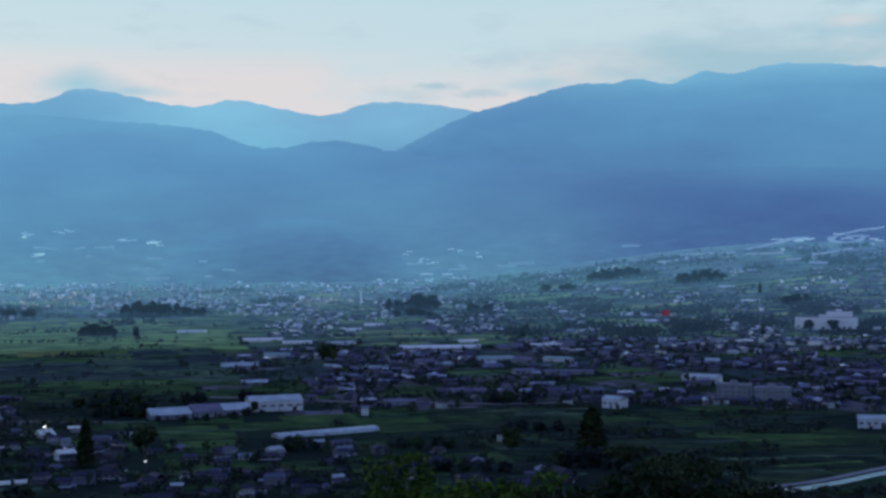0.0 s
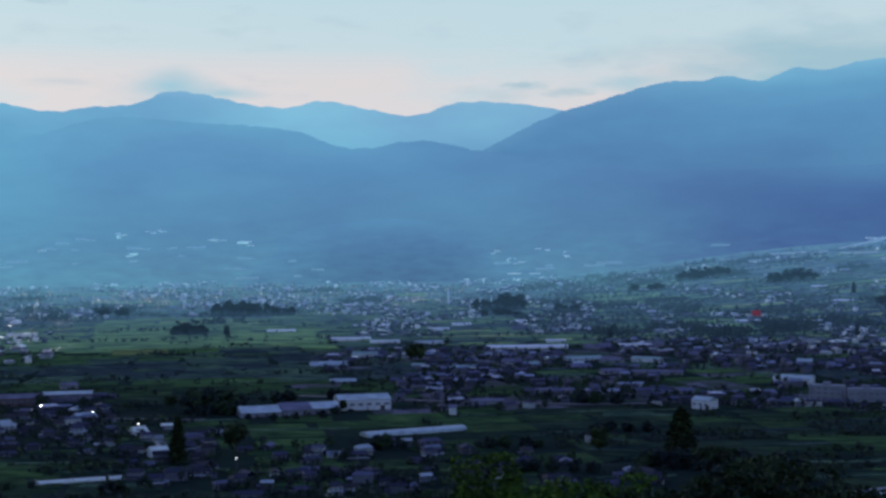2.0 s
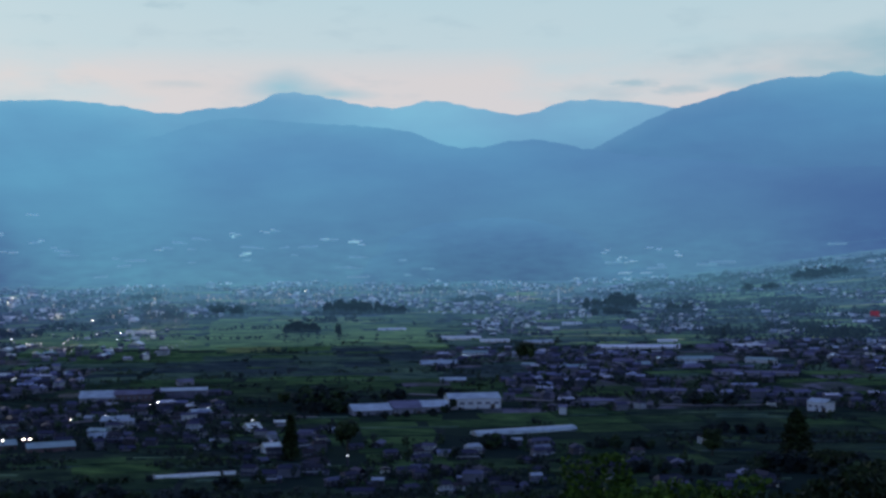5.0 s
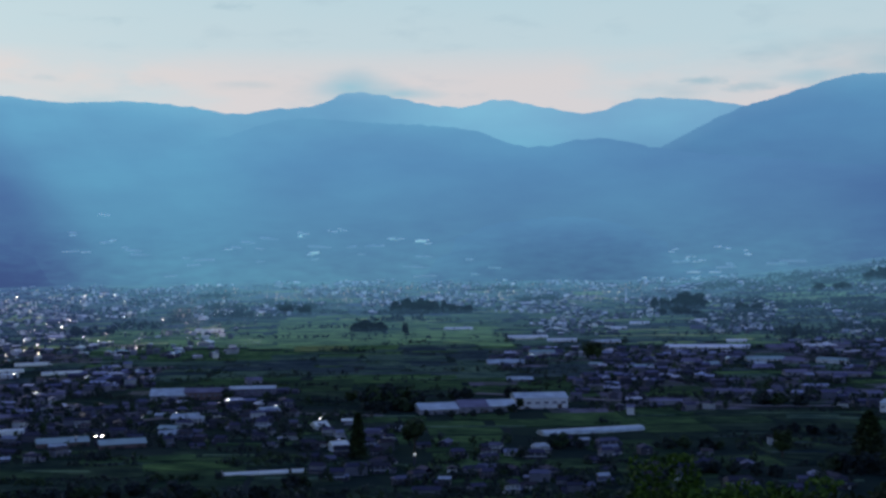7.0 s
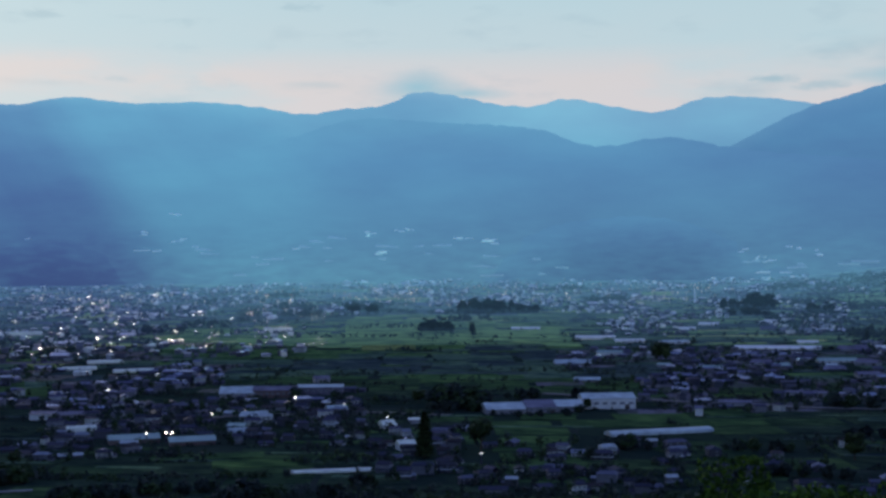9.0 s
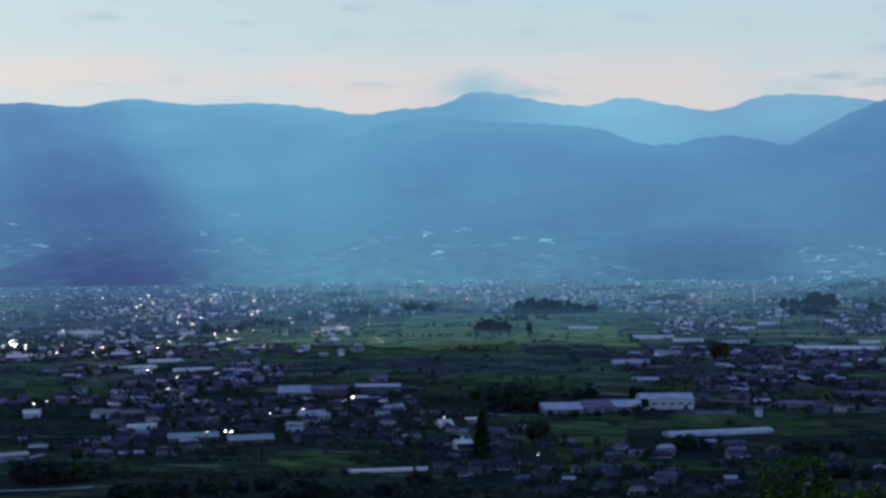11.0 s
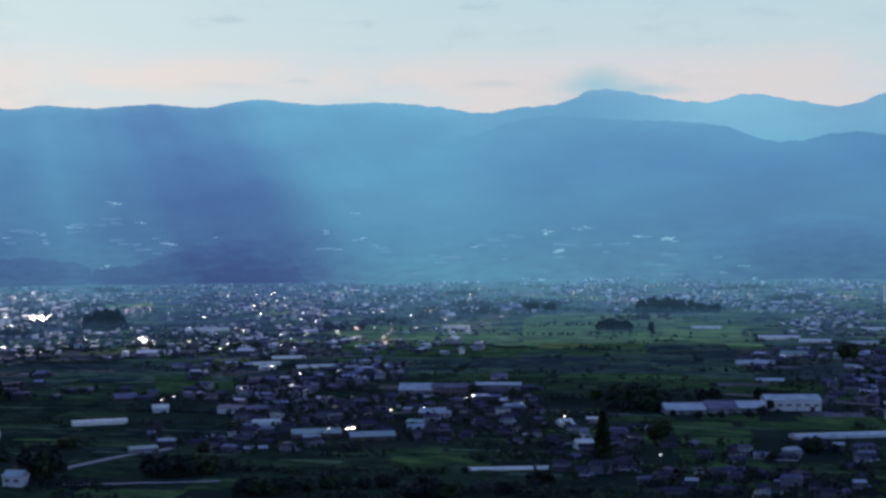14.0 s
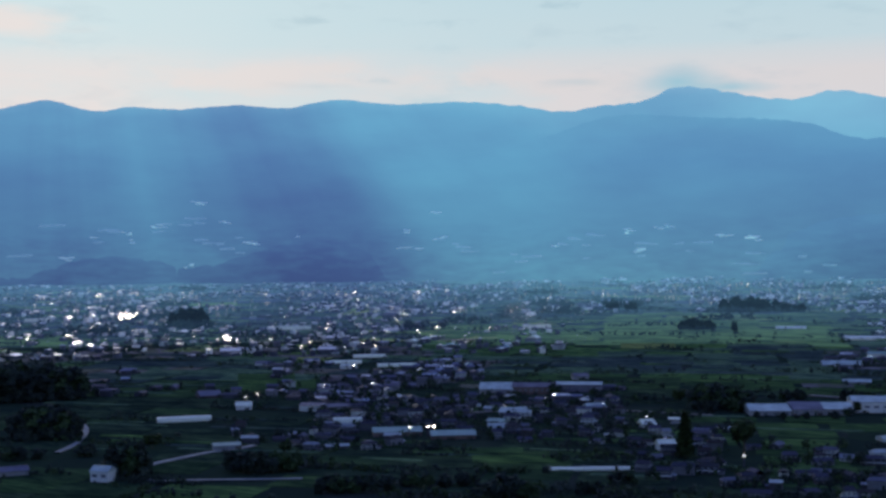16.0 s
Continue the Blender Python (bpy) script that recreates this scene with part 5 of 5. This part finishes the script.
# the brightest plots, fresh rice and mown strips: (azimuth from, to, distance from, to, material)
BRIGHT_PLOTS = [
    (15.5, 17.8, 1536, 1616, 3), (14.0, 18.5, 1638, 1996, 2), (9.3, 13.8, 1666, 1890, 2),
    (-8.8, -7.1, 1884, 1996, 2), (-17.6, -16.5, 1698, 1764, 3), (-8.1, -6.2, 2200, 2304, 2),
    (-1.1, 0.1, 2132, 2226, 3), (4.5, 5.8, 2804, 2970, 2), (-5.5, -2.8, 2574, 2678, 2),
    (20.6, 24.2, 690, 716, 2), (22.0, 26.8, 724, 744, 2), (31.8, 34.2, 1168, 1240, 2), (30.9, 34.2, 1096, 1166, 2),
    (14.4, 18.7, 1700, 1844, 2), (18.7, 23.1, 1664, 1826, 2), (-8.3, -6.6, 874, 892, 2),
    (-15.3, -10.7, 790, 812, 2), (8.6, 11.0, 874, 904, 2), (34.2, 37.3, 2562, 2678, 2),
    (41.2, 43.9, 1726, 1898, 2),
]
for k, (a0, a1, d0, d1, kind) in enumerate(BRIGHT_PLOTS):
    mid = (d0 + d1) / 2
    mat = (CROPS if mid < 1600 else FAR_CROPS)[kind]
    rim = [spot(a, d) for a, d in ((a1, d0), (a0, d0), (a0, d1), (a1, d1))]
    v = [(x, y, z - 0.3) for x, y, z in rim] + [(x, y, z + 0.75) for x, y, z in rim]
    tagged(new("rice_field" if kind == 2 else "stubble_field", mesh_of("plot", v, [(4, 5, 6, 7), (0, 1, 5, 4), (1, 2, 6, 5), (2, 3, 7, 6), (3, 0, 4, 7)], mat)),
           "bright green rice field between darker plots" if kind == 2 else "pale mown strip between green fields", "field", "fields of the valley floor")

# ---- houses of the near villages, each its own thing ----
LABELS = ["two-storey house with dark tiled hip roof and plaster walls", "single-storey house with grey tiled gable roof", "two-storey house with slate gable roof and porch",
          "low house with dark gable roof and pale walls", "large farmhouse with wide tiled roof", "narrow two-storey house with grey roof"]
SIZES = [(9.5, 6.5, 2, True), (13, 6, 1, False), (10, 6, 2, False), (9, 7, 1, False), (13, 7, 2, True), (7, 5.5, 2, False)]
HOUSES = [house(*s, 100 + i, l) for i, (s, l) in enumerate(zip(SIZES, LABELS))]
rng = random.Random(9)
used = set()
taken = {}


def clash(x, y, gap):
    i, j = int(x // 20), int(y // 20)
    return any((x - a) ** 2 + (y - b) ** 2 < gap * gap for p in (i - 1, i, i + 1) for q in (j - 1, j, j + 1) for a, b in taken.get((p, q), ()))


near_sites = []
for a0, a1, d0, d1, n in NEAR_TOWN:
    tries = 0
    got = 0
    while got < n and tries < n * 12:
        tries += 1
        az, d = rng.uniform(a0, a1), math.sqrt(rng.uniform(d0 * d0, d1 * d1))
        p = way(az) * d
        if d > 1000 and quarter(p.x, p.y) < -0.10 or clash(p.x, p.y, 10.5) or not free(p.x, p.y, 7):
            continue
        taken.setdefault((int(p.x // 20), int(p.y // 20)), []).append((p.x, p.y))
        near_sites.append((d, p.x, p.y))
        got += 1
near_sites.sort()
spare = [(x, y) for d, x, y in near_sites[205:]]
for d, x, y in near_sites[:205]:
    j = rng.randrange(6)
    m = pose(x, y, ground_z(x, y), 0, 0, 14 + rng.choice((0, 90, 180, 0, 0, 180)) + rng.uniform(-28, 28)) @ Matrix.Diagonal((*(rng.uniform(0.58, 1.0) for _ in range(2)), rng.uniform(0.62, 0.90), 1))
    if j in used:
        copy_thing(HOUSES[j], Matrix()).matrix_basis = m
    else:
        used.add(j)
        HOUSES[j].matrix_basis = m

# ---- the far town: thousands of roofs ----
TOWN = {k: ([], [], [], [], []) for k in ("town", "backdrop")}


def far_house(x, y, w_, d_, h_, rise, turn, bright):
    z = ground_z(x, y)
    wv, wf, rv, rf, rm = TOWN["town" if math.hypot(x, y) < rng.uniform(1380, 1680) else "backdrop"]
    c, s = math.cos(turn), math.sin(turn)

    def put(pts):
        return [(x + a * c - b * s, y + a * s + b * c, z + q) for a, b, q in pts]
    k = len(wv)
    bv, bf = box(-w_ / 2, w_ / 2, -d_ / 2, d_ / 2, -1, h_)
    wv.extend(put(bv))
    wf.extend(tuple(i + k for i in fc) for fc in bf)
    k = len(rv)
    a, b = w_ / 2 + 0.6, d_ / 2 + 0.6
    r = a - (d_ * 0.3 if rng.random() < 0.2 else 0)
    rv.extend(put([(-a, -b, h_), (a, -b, h_), (a, b, h_), (-a, b, h_), (-r, 0, h_ + rise), (r, 0, h_ + rise)]))
    for fc in ((0, 1, 5, 4), (2, 3, 4, 5), (1, 2, 5), (3, 0, 4), (3, 2, 1, 0)):
        rf.append(tuple(i + k for i in fc))
        rm.append(1 if bright else 0)


for a0, a1, d0, d1, n in FAR_TOWN:
    for _ in range(int(n * 3.3)):
        az, d = rng.uniform(a0, a1), rng.uniform(d0, d1)
        p = way(az) * d
        # streets and open plots thin the town out in patches
        if noise.noise(Vector((p.x / 120, p.y / 300, 3.0))) < (0.10 if az < -2 and d > 1700 else -0.02 if d > 1700 else -0.12) or clash(p.x, p.y, 11) or not free(p.x, p.y, 8):
            continue
        taken.setdefault((int(p.x // 20), int(p.y // 20)), []).append((p.x, p.y))
        big = rng.random() < 0.05
        w_ = rng.uniform(13, 22) if big else rng.uniform(5.5, 9.5)
        far_house(p.x, p.y, w_, w_ * rng.uniform(0.5, 0.85), rng.choice((2.8, 3.2, 5.0, 5.4)), w_ * rng.uniform(0.05, 0.16), radians(14 + rng.choice((0, 90)) + rng.uniform(-14, 14)), rng.random() < (0.5 if az > 0 else 0.16))
for x, y in spare:
    far_house(x, y, rng.uniform(6, 13), rng.uniform(5.0, 7.0), rng.choice((2.8, 3.2, 5.0)), rng.uniform(1.0, 1.9), radians(14 + rng.choice((0, 0, 90)) + rng.uniform(-26, 26)), rng.random() < 0.07)


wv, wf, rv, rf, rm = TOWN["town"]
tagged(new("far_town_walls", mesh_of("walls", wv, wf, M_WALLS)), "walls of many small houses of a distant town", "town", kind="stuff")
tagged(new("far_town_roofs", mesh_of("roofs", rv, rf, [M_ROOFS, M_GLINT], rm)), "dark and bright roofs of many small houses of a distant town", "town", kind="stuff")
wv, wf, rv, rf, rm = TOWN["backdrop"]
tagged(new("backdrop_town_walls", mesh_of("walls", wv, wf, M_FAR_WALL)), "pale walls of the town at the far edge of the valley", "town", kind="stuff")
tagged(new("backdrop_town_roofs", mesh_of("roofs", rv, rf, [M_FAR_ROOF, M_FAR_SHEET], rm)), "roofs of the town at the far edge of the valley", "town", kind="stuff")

# ---- hedges, garden trees and orchard clumps, too many to count ----
gen = np.random.RandomState(31)
proto = [crown_broad(5.0, 5.0, np.random.RandomState(200 + i), 42 if i < 6 else 13, 0.62 if i < 6 else 1.15, cores=3 if i < 6 else 1) for i in range(12)]
allv, allf, base = [[], [], []], [[], [], []], [0, 0, 0]


def scatter(x, y, s, tall, which):
    v, f = proto[gen.randint(6) + (0 if math.hypot(x, y) < 1150 else 6)]
    a = gen.uniform(0, 6.283)
    c, q = math.cos(a), math.sin(a)
    R2 = np.array([[c * s, q * s, 0], [-q * s, c * s, 0], [0, 0, s * tall]])
    allv[which].append(v @ R2 + np.array([x, y, ground_z(x, y) - 0.4]))
    allf[which].append([tuple(q + base[which] for q in fc) for fc in f])
    base[which] += len(v)


n_trees = 0
while n_trees < 4300:
    az, d = gen.uniform(-20, 45.5), 570 * (3500 / 570) ** gen.uniform(0, 1)
    p = way(az) * d
    zn = zone_of(az, d, FIELD_ZONES)
    u, q = p.x * math.cos(TURNED) + p.y * math.sin(TURNED), -p.x * math.sin(TURNED) + p.y * math.cos(TURNED)
    g = 0.6 * noise.noise(Vector((u / 170, q / 34, 7.0))) + 0.6 * noise.noise(Vector((u / 60, q / 60, 2.0)))
    if g < (0.34 if zn and zn[4] == 3 else 0.20 if zn else 0.02) or not free(p.x, p.y, 3):
        continue
    if az < 0 and d > 1600 and gen.rand() < 0.55:
        continue
    s = gen.uniform(0.5, 1.3) * (1.0 if d < 1500 else 1.35)
    # some stand alone, most in short rows along the plots
    row = 1 if gen.rand() < 0.45 else gen.randint(3, 8)
    lie, kind = TURNED * gen.uniform(0.2, 1.1), 2 if d > gen.uniform(1350, 1700) else int(gen.rand() < 0.35)
    for k in range(row):
        a = (k - row / 2) * s * 3.6
        x, y = p.x + a * math.cos(lie) + gen.normal(0, 0.6), p.y + a * math.sin(lie) + gen.normal(0, 0.6)
        if free(x, y, 2):
            scatter(x, y, s * (1.0 if row == 1 else gen.uniform(0.45, 0.85)), gen.uniform(0.6, 1.2), kind)
    n_trees += 1
for az, d, w_, deep, turn in FRONTS:
    p = way(az) * d
    c, s = math.cos(radians(turn)), math.sin(radians(turn))
    for _ in range(int(w_ / 5)):
        a, q = gen.uniform(-0.6, 0.6) * w_, -deep / 2 - gen.uniform(2.5, 7)
        scatter(p.x + a * c - q * s, p.y + a * s + q * c, gen.uniform(0.3, 0.75), gen.uniform(0.7, 1.3), 2 if d > 1600 else 0)
for k in range(300):
    az, d = (gen.uniform(-20, 0), gen.uniform(1650, 3350)) if k < 240 else (gen.uniform(0, 45), gen.uniform(1700, 3200))
    p = way(az) * d
    # every fourth is a tall dense wood, the others are low belts
    wood = k % 4 == 0
    for _ in range(gen.randint(16, 44) if wood else gen.randint(8, 26)):
        u, q = (gen.uniform(-38, 38), gen.uniform(-14, 14)) if wood else (gen.normal(0, 44), gen.normal(0, 4))
        scatter(p.x + u * math.cos(TURNED * (az < 20)), p.y + u * math.sin(TURNED * (az < 20)) + q, gen.uniform(1.6, 2.7) if wood else gen.uniform(0.8, 1.6), gen.uniform(0.8, 1.2), 2)
for az, d, w_, h_, n in GROVES:
    for _ in range(n * 3 if d > 1600 else n):
        p = way(az) * (d - gen.uniform(3, 12))
        u = gen.uniform(-0.56, 0.56) * w_
        scatter(p.x + u * math.cos(radians(az)), p.y + u * math.sin(radians(az)), gen.uniform(0.7, 1.7) * h_ / 22, gen.uniform(0.8, 1.4), 2 if d > 1600 else 0)
for x, y in [q for cell in taken.values() for q in cell if math.hypot(*q) < 3400]:
    for _ in range(4 if math.hypot(x, y) < 1000 else 4 if math.hypot(x, y) < 1400 else 2 if x < 0 else 3):
        a = gen.uniform(0, 6.283)
        if math.hypot(x, y) < 1000 and not free(x + math.cos(a) * 8, y + math.sin(a) * 8, 2):
            continue
        scatter(x + math.cos(a) * 8, y + math.sin(a) * 8, gen.choice((0.4, 0.6, 0.8, 1.2)) * gen.uniform(0.8, 1.2), gen.uniform(0.8, 1.4), 2 if math.hypot(x, y) > gen.uniform(1350, 1700) else int(gen.rand() < 0.3))
for k, (nm, mat, lab) in enumerate((("valley_trees", M_DARK, "dark trees and hedges scattered over the valley"), ("valley_bushes", M_LEAF, "green bushes and orchard trees scattered over the valley"), ("backdrop_trees", M_FAR_TREE, "dim trees at the far edge of the valley"))):
    tagged(new(nm, mesh_of(nm, np.concatenate(allv[k]), [fc for fs in allf[k] for fc in fs], mat)), lab, "trees", kind="stuff")

# ---- the near bushes on the hillside below the camera ----
def near_tree(az, d, top, w_, h_, seed, n, mat, label):
    p = way(az) * d
    t = tree(h_, w_, seed, n=n, leaf=mat, name="hillside_tree", label=label, size=0.17 if mat is M_NEAR else 0.22, cores=0)
    t.matrix_basis = pose(p.x, p.y, top - h_)
    # the trunk goes down to the slope
    z = ground_z(p.x, p.y) - (top - h_)
    part("lower_trunk", tube([(0, 0, z - 0.3), (0, 0, 0.2)], (0.032 * h_, 0.026 * h_)), M_BARK, t)


FRESH, DIM = "leafy young tree with fresh green leaves on the hillside", "dark leafy hillside tree below the lookout"
near_tree(1.5, 65, EYE - 9.9, 3.2, 5.0, 301, 3000, M_NEAR, FRESH)
near_tree(-0.7, 64, EYE - 10.5, 3.6, 5.0, 302, 3200, M_NEAR, FRESH)
near_tree(-2.9, 66, EYE - 10.9, 3.4, 5.0, 306, 2600, M_NEAR, FRESH)
near_tree(-5.2, 68, EYE - 11.0, 4.4, 6.5, 303, 3800, M_SHADED, DIM)
near_tree(-8.0, 70, EYE - 11.2, 5.0, 6.5, 304, 3800, M_SHADED, DIM)
near_tree(-10.8, 72, EYE - 10.9, 6.0, 7.0, 305, 4800, M_SHADED, DIM)
near_tree(-13.2, 74, EYE - 12.4, 4.5, 7.0, 307, 3600, M_SHADED, DIM)
